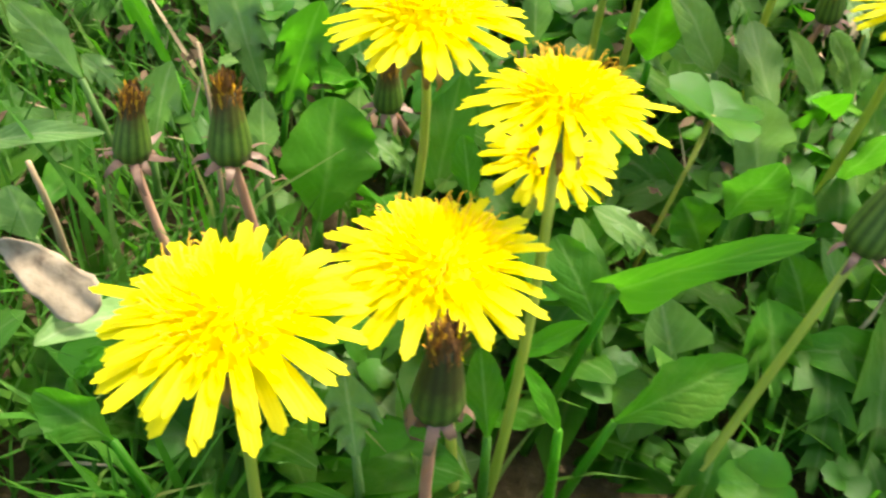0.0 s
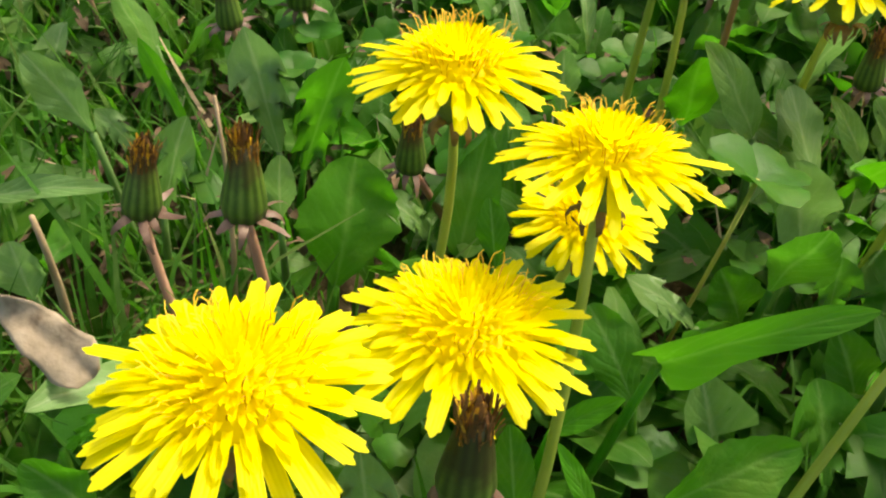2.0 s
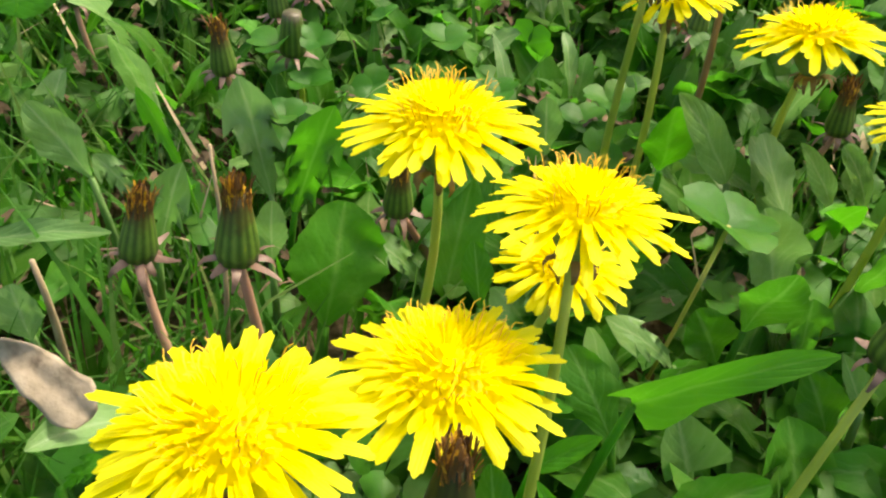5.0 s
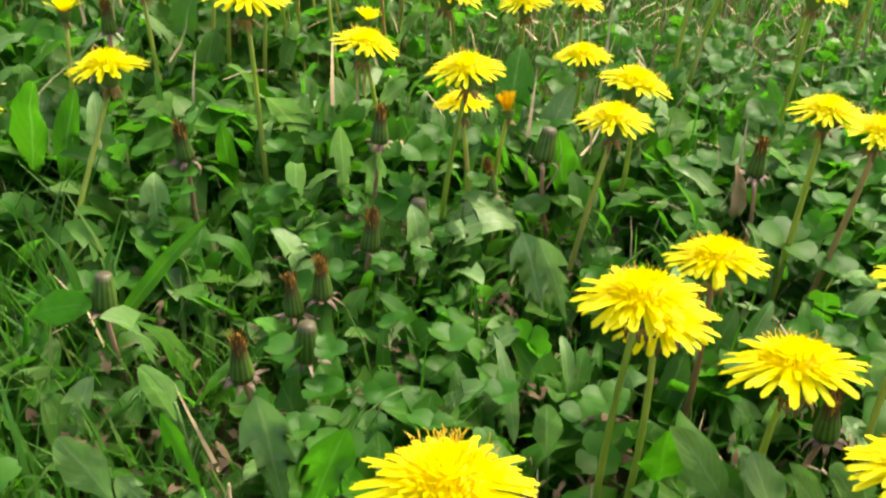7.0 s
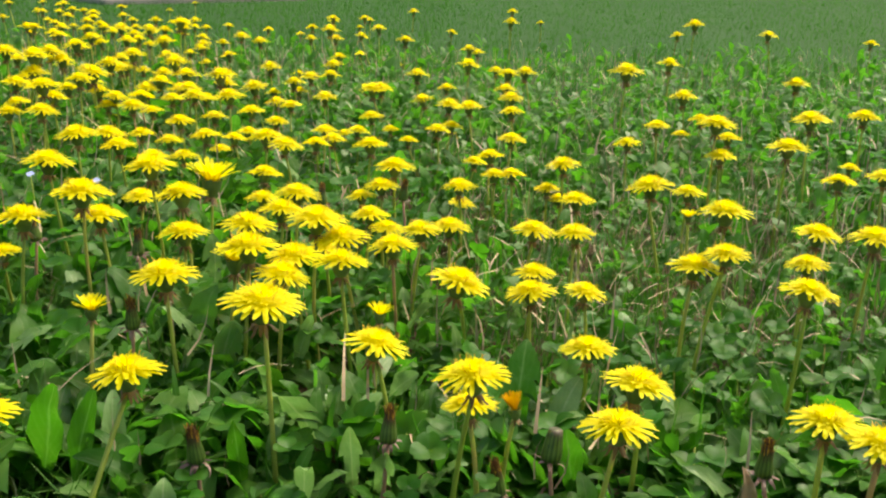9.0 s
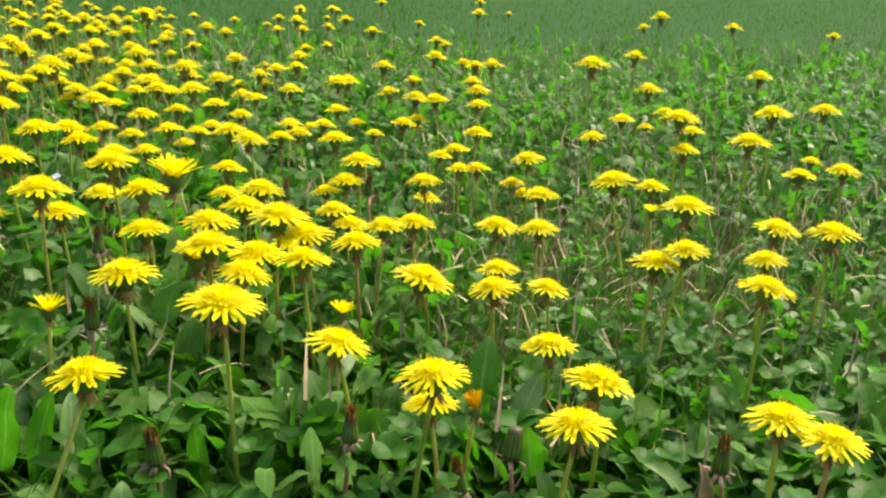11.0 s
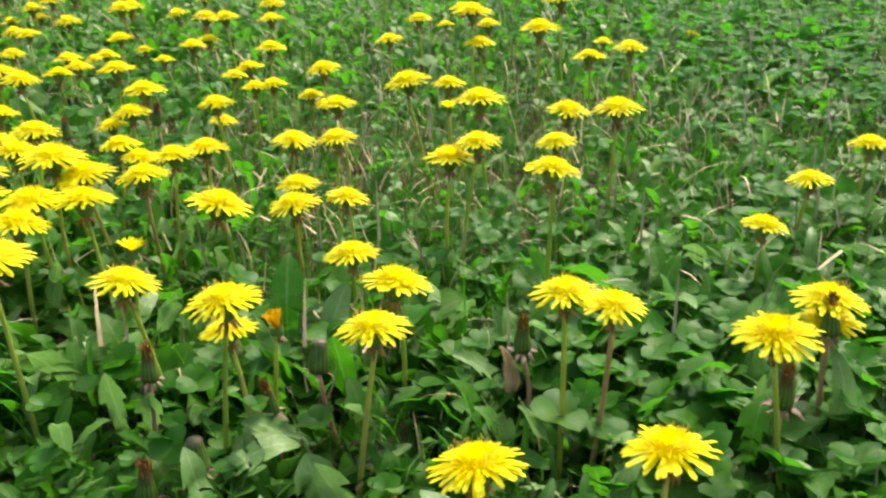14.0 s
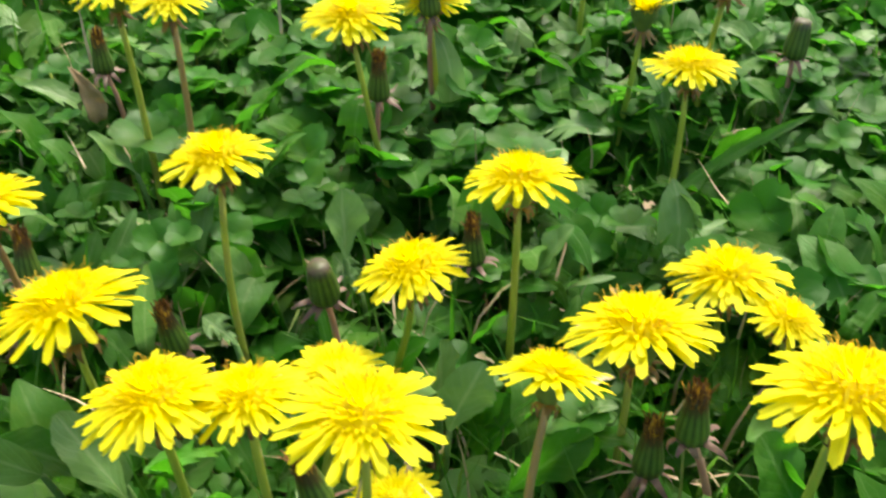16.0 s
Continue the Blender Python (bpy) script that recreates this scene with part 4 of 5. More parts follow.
spent_dandelion(-0.262, 0.748, 0.100, 0.95)
spent_dandelion(-0.363, 0.778, 0.100, 0.95)
spent_dandelion(0.061, 0.472, 0.081, 0.95, withered=False)
spent_dandelion(-0.136, 0.926, 0.100, 0.95)
spent_dandelion(-0.055, 0.950, 0.100, 0.95)
spent_dandelion(0.274, 0.364, 0.090, 0.95)
spent_dandelion(0.208, 0.269, 0.075, 0.95, withered=False)
spent_dandelion(0.274, 0.279, 0.060, 0.95)
spent_dandelion(0.278, 0.156, 0.084, 0.95)
spent_dandelion(0.156, 0.284, 0.062, 0.95)
spent_dandelion(0.274, 0.166, 0.060, 0.95)
spent_dandelion(0.469, 0.313, 0.085, 0.95, withered=False)
spent_dandelion(0.174, 0.193, 0.074, 0.95)
spent_dandelion(0.312, 0.390, 0.110, 0.95)
spent_dandelion(0.117, 0.352, 0.060, 0.95)
spent_dandelion(0.174, 0.465, 0.080, 0.95)


# ---- leaves that stand out ----
near_leaves = leaf_set(18, 17, 5, (76, 60, 70, 52, 80, 46))
near_leaf_meshes = [[mesh_of("leaf", v, f, m, u) for m in (leaf_green, leaf_bright, leaf_sheen)] for v, f, u in near_leaves]

WALK_SIDE = (0.05, -0.75, 0.62)


def crowded(x, y, r):
    """Whether a plant at x, y would stand in front of a leaf that stands out."""
    return any((x - a) ** 2 + (y - b + 0.6 * r) ** 2 < r * r for a, b in CLEAR)


def rosette(leaves, label="dandelion rosette of upright toothed green leaves", spare=4):
    """A dandelion's leaves. leaves: rows of foot, tip, width, kind, material, facing."""
    foot = Vector(leaves[0][0])
    root = thing("dandelion_rosette", pose(foot.x, foot.y, 0), label, "plant", "dandelion rosettes")
    for base, tip, width, kind, material, facing in leaves:
        base, tip = Vector(base), Vector(tip)
        CLEAR.append((base.x, base.y))
        run = tip - base
        ground_at = Vector((base.x - run.x * 0.35, base.y - run.y * 0.35, -0.003))
        mid = (base + tip) / 2 + Vector((0, 0, 0.10 * run.length))
        stalk = bezier(ground_at, (base + ground_at) / 2 + Vector((0, 0, 0.005)), base, 4)[:3]
        blade = bezier(base, mid, tip, 25)
        v1 = leaf_along(blade, width, kind, facing, leaf_rng, 7, leaf_rng.uniform(0.12, 0.35), leaf_rng.choice((2.0, 3.0, 4.0)), 0.14, 2)
        v2 = tube(stalk + [base], [0.0016, 0.0015, 0.0014, 0.0011], 6)
        back = Matrix.Translation((-foot.x, -foot.y, 0))
        v = merged([moved(v1, back), moved(v2, back)])
        part("leaf", mesh_of("leaf", *v[:2], material, v[2]), root)
    for i in range(spare):
        data = leaf_rng.choice(near_leaf_meshes)[leaf_rng.choices((0, 1, 2), (0.7, 0.15, 0.15))[0]]
        part("leaf", data, root, pose(0, 0, -0.003, 0, 0, leaf_rng.uniform(0, 360)) @ pose(0, 0.003, 0, leaf_rng.uniform(-25, 0)) @ Matrix.Scale(leaf_rng.uniform(0.5, 0.75), 4))
    return root


rosette([
    ((0.056, 0.134, 0.085), (0.093, 0.129, 0.112), 0.0146, 4, leaf_mid, WALK_SIDE),
    ((0.060, 0.150, 0.045), (0.046, 0.165, 0.068), 0.0155, 0, leaf_green, WALK_SIDE),
    ((0.083, 0.144, 0.032), (0.075, 0.154, 0.058), 0.0256, 5, leaf_sheen, WALK_SIDE),
    ((0.112, 0.138, 0.030), (0.108, 0.158, 0.050), 0.0250, 1, leaf_mid, WALK_SIDE),
    ((0.058, 0.114, 0.058), (0.089, 0.123, 0.072), 0.0170, 0, leaf_mid, WALK_SIDE),
], spare=1)
rosette([
    ((0.027, 0.111, 0.055), (0.024, 0.121, 0.080), 0.0098, 0, leaf_green, WALK_SIDE),
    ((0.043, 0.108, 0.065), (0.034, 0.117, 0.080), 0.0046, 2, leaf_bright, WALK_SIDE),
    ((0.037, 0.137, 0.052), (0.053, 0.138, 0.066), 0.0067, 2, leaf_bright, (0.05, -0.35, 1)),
], spare=1)
rosette([
    ((0.100, 0.183, 0.055), (0.106, 0.178, 0.084), 0.0182, 0, leaf_green, WALK_SIDE),
    ((0.100, 0.191, 0.030), (0.090, 0.195, 0.050), 0.0170, 0, leaf_green, WALK_SIDE),
    ((0.126, 0.194, 0.030), (0.124, 0.198, 0.055), 0.0162, 1, leaf_green, WALK_SIDE),
    ((0.127, 0.164, 0.030), (0.117, 0.173, 0.052), 0.0152, 0, leaf_green, WALK_SIDE),
], spare=1)
rosette([
    ((0.132, 0.164, 0.045), (0.121, 0.169, 0.065), 0.0107, 5, leaf_sheen, WALK_SIDE),
], spare=1)
rosette([
    ((0.119, 0.208, 0.040), (0.103, 0.204, 0.084), 0.0199, 0, leaf_sheen, WALK_SIDE),
    ((0.086, 0.189, 0.030), (0.062, 0.191, 0.050), 0.0135, 1, leaf_sheen, (0.05, -0.35, 1)),
], spare=1)
rosette([
    ((0.106, 0.243, 0.060), (0.080, 0.236, 0.100), 0.0129, 2, leaf_sheen, WALK_SIDE),
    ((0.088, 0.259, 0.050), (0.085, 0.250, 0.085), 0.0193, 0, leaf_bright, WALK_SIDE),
], spare=1)
rosette([
    ((0.141, 0.239, 0.055), (0.121, 0.233, 0.084), 0.0084, 2, leaf_sheen, WALK_SIDE),
    ((0.160, 0.258, 0.040), (0.142, 0.248, 0.074), 0.0113, 0, leaf_sheen, WALK_SIDE),
    ((0.158, 0.236, 0.050), (0.133, 0.230, 0.060), 0.0108, 1, leaf_bright, (0.05, -0.35, 1)),
], spare=1)
rosette([
    ((-0.024, 0.204, 0.025), (-0.018, 0.224, 0.062), 0.0340, 0, leaf_mid, (0.35, -0.15, 1.0)),
], spare=1)
rosette([
    ((-0.039, 0.247, 0.035), (-0.024, 0.255, 0.076), 0.0234, 1, leaf_mid, WALK_SIDE),
    ((-0.050, 0.261, 0.030), (-0.059, 0.273, 0.074), 0.0205, 1, leaf_sheen, WALK_SIDE),
    ((-0.041, 0.212, 0.045), (-0.039, 0.214, 0.070), 0.0106, 0, leaf_sheen, WALK_SIDE),
], spare=1)
rosette([
    ((-0.079, 0.219, 0.040), (-0.067, 0.224, 0.075), 0.0165, 1, leaf_sheen, WALK_SIDE),
    ((-0.092, 0.242, 0.045), (-0.103, 0.244, 0.060), 0.0111, 1, leaf_sheen, WALK_SIDE),
    ((-0.076, 0.249, 0.050), (-0.088, 0.255, 0.080), 0.0083, 1, leaf_bright, WALK_SIDE),
], spare=1)
rosette([
    ((-0.100, 0.232, 0.060), (-0.114, 0.234, 0.088), 0.0146, 0, leaf_sheen, WALK_SIDE),
    ((-0.097, 0.293, 0.050), (-0.102, 0.280, 0.080), 0.0089, 2, leaf_sheen, WALK_SIDE),
], spare=1)
rosette([
    ((-0.129, 0.212, 0.050), (-0.086, 0.206, 0.062), 0.0082, 2, leaf_sheen, (0, -0.4, 1)),
    ((-0.108, 0.183, 0.040), (-0.110, 0.185, 0.060), 0.0154, 0, leaf_sheen, WALK_SIDE),
], spare=1)
rosette([
    ((-0.062, 0.106, 0.060), (-0.077, 0.110, 0.075), 0.0134, 0, leaf_green, WALK_SIDE),
    ((-0.078, 0.125, 0.055), (-0.066, 0.128, 0.065), 0.0080, 1, leaf_bright, (0.05, -0.35, 1)),
], spare=1)
rosette([
    ((-0.005, 0.106, 0.055), (-0.007, 0.114, 0.080), 0.0148, 1, leaf_sheen, WALK_SIDE),
], spare=1)
rosette([
    ((0.006, 0.221, 0.030), (-0.012, 0.222, 0.050), 0.0128, 1, leaf_sheen, (0.05, -0.35, 1)),
    ((0.014, 0.214, 0.030), (0.022, 0.239, 0.062), 0.0172, 2, leaf_mid, WALK_SIDE),
    ((0.025, 0.201, 0.040), (0.022, 0.211, 0.060), 0.0103, 0, leaf_green, WALK_SIDE),
], spare=1)
rosette([
    ((0.052, 0.290, 0.030), (0.050, 0.294, 0.055), 0.0126, 0, leaf_sheen, WALK_SIDE),
], spare=1)
rosette([
    ((0.151, 0.257, 0.040), (0.127, 0.247, 0.075), 0.0070, 2, leaf_sheen, WALK_SIDE),
    ((0.163, 0.252, 0.040), (0.141, 0.246, 0.075), 0.0100, 0, leaf_sheen, WALK_SIDE),
    ((0.135, 0.236, 0.040), (0.143, 0.223, 0.070), 0.0120, 1, leaf_bright, WALK_SIDE),
    ((0.167, 0.229, 0.030), (0.160, 0.245, 0.060), 0.0160, 1, leaf_green, WALK_SIDE),
])
rosette([
    ((0.146, 0.212, 0.040), (0.150, 0.205, 0.070), 0.0130, 0, leaf_green, WALK_SIDE),
    ((0.126, 0.231, 0.050), (0.115, 0.251, 0.075), 0.0180, 0, leaf_sheen, (0.3, -0.3, 1)),
])
rosette([
    ((-0.116, 0.653, 0.030), (-0.094, 0.615, 0.095), 0.0130, 0, leaf_sheen, WALK_SIDE),
])
rosette([
    ((-0.040, 0.734, 0.030), (-0.013, 0.667, 0.085), 0.0150, 1, leaf_sheen, WALK_SIDE),
])
rosette([
    ((-0.053, 0.506, 0.020), (-0.051, 0.477, 0.085), 0.0170, 1, leaf_sheen, WALK_SIDE),
    ((-0.038, 0.504, 0.020), (-0.030, 0.476, 0.070), 0.0170, 1, leaf_sheen, WALK_SIDE),
])
rosette([
    ((-0.241, 0.506, 0.020), (-0.219, 0.486, 0.100), 0.0230, 0, leaf_green, WALK_SIDE),
    ((-0.217, 0.492, 0.030), (-0.203, 0.502, 0.090), 0.0160, 0, leaf_green, WALK_SIDE),
])
rosette([
    ((-0.191, 0.485, 0.030), (-0.164, 0.463, 0.075), 0.0180, 0, leaf_green, WALK_SIDE),
])
rosette([
    ((0.079, 0.514, 0.020), (0.070, 0.490, 0.080), 0.0170, 0, leaf_green, WALK_SIDE),
])
rosette([
    ((0.161, 0.564, 0.040), (0.159, 0.535, 0.070), 0.0140, 1, leaf_sheen, (0, -0.2, 1)),
])
rosette([
    ((-0.040, 0.604, 0.040), (-0.018, 0.577, 0.070), 0.0150, 0, leaf_sheen, WALK_SIDE),
])
rosette([
    ((-0.119, 0.501, 0.030), (-0.119, 0.489, 0.080), 0.0120, 2, leaf_green, WALK_SIDE),
])
rosette([
    ((0.040, 0.503, 0.020), (0.028, 0.482, 0.070), 0.0160, 1, leaf_green, WALK_SIDE),
])
rosette([
    ((-0.094, 0.622, 0.030), (-0.076, 0.562, 0.085), 0.0160, 0, leaf_green, WALK_SIDE),
])
rosette([
    ((-0.216, 0.671, 0.030), (-0.176, 0.592, 0.080), 0.0160, 1, leaf_green, WALK_SIDE),
])
rosette([
    ((-0.347, 0.705, 0.030), (-0.312, 0.640, 0.090), 0.0200, 0, leaf_green, WALK_SIDE),
])
rosette([
    ((-0.107, 0.701, 0.030), (-0.094, 0.595, 0.090), 0.0160, 0, leaf_green, WALK_SIDE),
])
rosette([
    ((-0.294, 1.149, 0.050), (-0.228, 1.024, 0.100), 0.0160, 0, leaf_green, WALK_SIDE),
])
rosette([
    ((-0.176, 0.345, 0.050), (-0.144, 0.342, 0.060), 0.0160, 0, leaf_bright, WALK_SIDE),
    ((-0.146, 0.360, 0.030), (-0.096, 0.369, 0.090), 0.0080, 2, leaf_green, WALK_SIDE),
])
rosette([
    ((0.068, 0.386, 0.030), (0.050, 0.378, 0.080), 0.0160, 1, leaf_sheen, WALK_SIDE),
])
rosette([
    ((-0.098, 0.293, 0.040), (-0.095, 0.260, 0.095), 0.0080, 2, leaf_sheen, WALK_SIDE),
])
rosette([
    ((0.233, 0.601, 0.040), (0.216, 0.593, 0.075), 0.0130, 0, leaf_green, WALK_SIDE),
])
rosette([
    ((0.230, 0.304, 0.050), (0.234, 0.313, 0.078), 0.0200, 0, leaf_sheen, (0.3, -0.2, 1)),
])
rosette([
    ((0.170, 0.402, 0.050), (0.155, 0.410, 0.072), 0.0120, 0, leaf_sheen, (0.3, -0.2, 1)),
])
rosette([
    ((0.294, 0.262, 0.050), (0.305, 0.256, 0.072), 0.0150, 0, leaf_sheen, (0.3, -0.2, 1)),
    ((0.260, 0.256, 0.030), (0.259, 0.231, 0.070), 0.0110, 0, leaf_green, WALK_SIDE),
])
rosette([
    ((0.228, 0.219, 0.055), (0.230, 0.222, 0.078), 0.0170, 0, leaf_sheen, (0.3, -0.2, 1)),
    ((0.226, 0.208, 0.050), (0.239, 0.209, 0.075), 0.0190, 0, leaf_sheen, (0.3, -0.3, 1)),
])
rosette([
    ((0.147, 0.317, 0.020), (0.155, 0.294, 0.085), 0.0090, 2, leaf_sheen, WALK_SIDE),
    ((0.124, 0.312, 0.030), (0.163, 0.377, 0.050), 0.0130, 1, leaf_green, WALK_SIDE),
])
rosette([
    ((0.315, 0.160, 0.040), (0.305, 0.129, 0.060), 0.0180, 0, leaf_green, WALK_SIDE),
])
rosette([
    ((0.420, 0.306, 0.030), (0.431, 0.290, 0.060), 0.0150, 0, leaf_green, WALK_SIDE),
])
rosette([
    ((0.354, 0.331, 0.030), (0.364, 0.313, 0.060), 0.0110, 2, leaf_green, WALK_SIDE),
])
rosette([
    ((0.379, 0.287, 0.040), (0.464, 0.286, 0.060), 0.0060, 2, leaf_green, WALK_SIDE),
])
rosette([
    ((0.196, 0.324, 0.030), (0.180, 0.311, 0.070), 0.0140, 0, leaf_sheen, WALK_SIDE),
])
rosette([
    ((0.249, 0.188, 0.030), (0.259, 0.175, 0.065), 0.0170, 0, leaf_green, WALK_SIDE),
])

rosette([
    ((0.127, 0.240, 0.045), (0.114, 0.256, 0.070), 0.0168, 2, leaf_sheen, (0.05, -0.35, 1)),
], spare=2)
rosette([
    ((0.090, 0.274, 0.050), (0.118, 0.239, 0.060), 0.0151, 0, leaf_green, (0.05, -0.35, 1)),
], spare=2)
rosette([
    ((0.233, 0.181, 0.045), (0.259, 0.176, 0.065), 0.0167, 0, leaf_green, WALK_SIDE),
], spare=2)
rosette([
    ((0.307, 0.134, 0.045), (0.300, 0.149, 0.070), 0.0215, 0, leaf_green, WALK_SIDE),
], spare=2)
rosette([
    ((0.057, 0.397, 0.030), (0.047, 0.417, 0.058), 0.0249, 1, leaf_sheen, WALK_SIDE),
], spare=2)
rosette([
    ((0.047, 0.450, 0.045), (0.016, 0.456, 0.056), 0.0178, 1, leaf_sheen, (0.05, -0.35, 1)),
], spare=2)
rosette([
    ((0.249, 0.328, 0.035), (0.249, 0.336, 0.055), 0.0186, 0, leaf_sheen, WALK_SIDE),
], spare=2)
rosette([
    ((0.178, 0.289, 0.040), (0.170, 0.299, 0.050), 0.0127, 1, leaf_sheen, (0.05, -0.35, 1)),
], spare=2)
rosette([
    ((0.233, 0.298, 0.035), (0.227, 0.310, 0.050), 0.0138, 1, leaf_sheen, (0.05, -0.35, 1)),
], spare=2)
rosette([
    ((0.199, 0.312, 0.040), (0.183, 0.330, 0.055), 0.0169, 0, leaf_mid, WALK_SIDE),
], spare=2)


# ---- foliage close by: plants whose leaves can be told apart ----
plant_rng = random.Random(23)


def young_rosette(x, y, count, size):
    root = thing("dandelion_rosette", pose(x, y, 0), "dandelion rosette of green lobed leaves rising from the soil", "plant", "dandelion rosettes")
    start = plant_rng.uniform(0, 360)
    for i in range(count):
        which = plant_rng.choice(near_leaf_meshes)
        data = which[plant_rng.choices((0, 1, 2), (0.71, 0.10, 0.19))[0]]
        s = size * plant_rng.uniform(0.7, 1.1)
        turn = start + 360 * i / count + plant_rng.uniform(-25, 25)
        part("leaf", data, root, pose(0, 0, -0.003, 0, 0, turn) @ pose(0, 0.003, 0, plant_rng.uniform(-14, 10), plant_rng.uniform(-15, 15)) @ Matrix.Scale(s, 4))


clover_sets = [clover_template(5, 5, random.Random(200 + i)) for i in range(4)]
leaflet_meshes = [[mesh_of("leaflet", v, f, clover_green, u) for v, f, u in s] for s in clover_sets]
stalk_meshes = []
for i in range(4):
    r = random.Random(300 + i)
    q = tube(bezier((r.gauss(0, 0.006), r.gauss(0, 0.006), -1.0), (r.gauss(0, 0.004), r.gauss(0, 0.004), -0.5), (0, 0, 0), 5), [0.0007] * 5, 5)
    stalk_meshes.append(mesh_of("stalk", *q[:2], stem_pale, q[2]))


def clover(x, y, tall, size):
    root = thing("clover", pose(x, y, 0), "green clover leaf of three rounded leaflets on a thin stalk", "plant", "clover in the meadow")
    tilt = (plant_rng.gauss(0, 24), plant_rng.gauss(0, 24))
    m = pose(0, 0, tall, tilt[0], tilt[1], plant_rng.uniform(0, 360)) @ Matrix.Scale(size, 4)
    for data in plant_rng.choice(leaflet_meshes):
        part("leaflet", data, root, m)
    part("stalk", plant_rng.choice(stalk_meshes), root, pose(0, 0, tall) @ Matrix.Diagonal((1, 1, tall + 0.003, 1)))


def weedy(x, y):
    """How much dandelion leaf, as against clover, grows at a place."""
    if x < -0.055 and y < 0.40:
        return 0.10
    bare = 0.5 if -0.13 < x < 0.10 and 0.24 < y < 0.40 else 1.0
    return bare * (0.5 + 0.9 * noise.noise((x * 5.0, y * 5.0, 3.0)) + (0.45 if (x < 0.14 and y < 0.7) or (y < 0.45 and x < 0.45) else 0.1))


def lush(x, y):
    if x < -0.055 and y < 0.40:
        return 0.06
    if x < 0.13 and 0.20 < y < 0.42:
        return 0.22
    if -0.16 < x < 0.09 and y < 0.56:
        return 0.34
    return (1.0 - 0.75 * weedy(x, y) + (0.25 if x > 0.12 and y > 0.22 else 0.0)) * (0.45 if y > 0.52 and x > -0.05 else 1.0)


def turf(x, y):
    """How far thin grass and straw take the place of leaves: a patch beyond the nearer flowers."""
    if x < -0.05 or y < 0.5:
        return 0.0
    edge = 4.0 * (y - 0.50) + 1.2 * noise.noise((x * 3.5, y * 3.5, 21.0))
    fade = max(0.0, min(1.0, (1.7 - y) / 0.7))
    return 0.62 * fade * max(0.0, min(1.0, edge)) * min(1.0, (x + 0.05) * 8)


def stature(x, y):
    """Leaves stay small where clover and young plants crowd."""
    if 0.20 < y < 0.52 and -0.14 < x < 0.20:
        return 0.74
    if y < 0.30 and -0.02 < x < 0.20:
        return 0.72
    if x > 0.16 and y < 0.45:
        return 0.85
    return (0.8 if y > 0.55 and x > -0.12 else 1.0) * (1.0 - 0.22 * turf(x, y))


def grassy(x, y):
    return 0.30 + 0.8 * noise.noise((x * 4.0, y * 4.0, 9.0)) + (0.9 if x < -0.045 and y < 0.42 else 0.0)


tries = 0
rosettes = 0
while rosettes < 110:
    y = plant_rng.uniform(0.03, 0.75)
    x = plant_rng.uniform(left_edge(y), min(right_edge(y), 0.75))
    tries += 1
    if plant_rng.random() > weedy(x, y) and tries < 4000:
        continue
    # the eye's own way stays clear
    if (y < 0.15 and -0.1 < x < 0.13) or crowded(x, y, 0.038):
        continue
    young_rosette(x, y, plant_rng.randint(5, 8), plant_rng.uniform(0.75, 1.1) * stature(x, y) * (0.8 if y > 0.5 else 1.0))
    rosettes += 1

for i in range(520):
    y = 0.08 + 0.62 * math.sqrt(plant_rng.random())
    x = plant_rng.uniform(max(left_edge(y), -0.45), min(right_edge(y), 0.8))
    if plant_rng.random() > lush(x, y) or crowded(x, y, 0.024):
        continue
    clover(x, y, plant_rng.uniform(0.030, 0.062), plant_rng.uniform(0.85, 1.4))

clover(0.088, 0.190, 0.090, 1.25)
clover(0.070, 0.215, 0.060, 1.1)

# ---- foliage as a mass ----
fill = np.random.RandomState(5)


def spread(count, y0, y1, power, chooser, n_templates, size, z=-0.003, tilt=0.12, clear=0.0):
    rows = []
    while len(rows) < count:
        y = y0 + (y1 - y0) * fill.rand() ** power
        a, b = left_edge(y), right_edge(y)
        x = a + (b - a) * (fill.rand() + fill.normal(0, 0.05 if y > 0.3 else 0.0))
        if fill.rand() > chooser(x, y) or (clear and y < 0.75 and crowded(x, y, clear)):
            continue
        high = z if not isinstance(z, tuple) else fill.uniform(*z) * (1.0 - 0.25 * turf(x, y))
        rows.append((fill.randint(n_templates), x, y, high, fill.rand() * 2 * math.pi, fill.normal(0, tilt), fill.uniform(*size) * stature(x, y)))
    return rows


flat_leaves = leaf_set(14, 12, 3, (42, 26, 52, 16, 32, 46))
mid_leaves = leaf_set(18, 12, 3, (76, 58, 68, 50, 80, 42))
scatter("dandelion_foliage", mid_leaves, spread(3400, 0.03, 0.75, 0.7, lambda x, y: weedy(x, y) * (0.6 if x > 0.13 and y > 0.18 else 1.0), 18, (0.6, 1.0), clear=0.022) + spread(900, 0.36, 0.8, 0.9, lambda x, y: weedy(x, y) * (1 - turf(x, y)), 18, (0.42, 0.72), (0.012, 0.044), 0.2, clear=0.022), leaf_green, "dense dandelion leaves low in the meadow", "leaves")
scatter("dandelion_foliage", flat_leaves, spread(850, 0.06, 0.64, 0.8, lambda x, y: weedy(x, y) if x > 0.12 and (y > 0.22 or x > 0.26) else 0.0, 14, (0.45, 0.8), (0.014, 0.052), 0.25, clear=0.032), leaf_green, "broad dandelion leaves spread out among the clover", "leaves")
far_leaves = leaf_set(12, 8, 3, (74, 55, 65, 42))
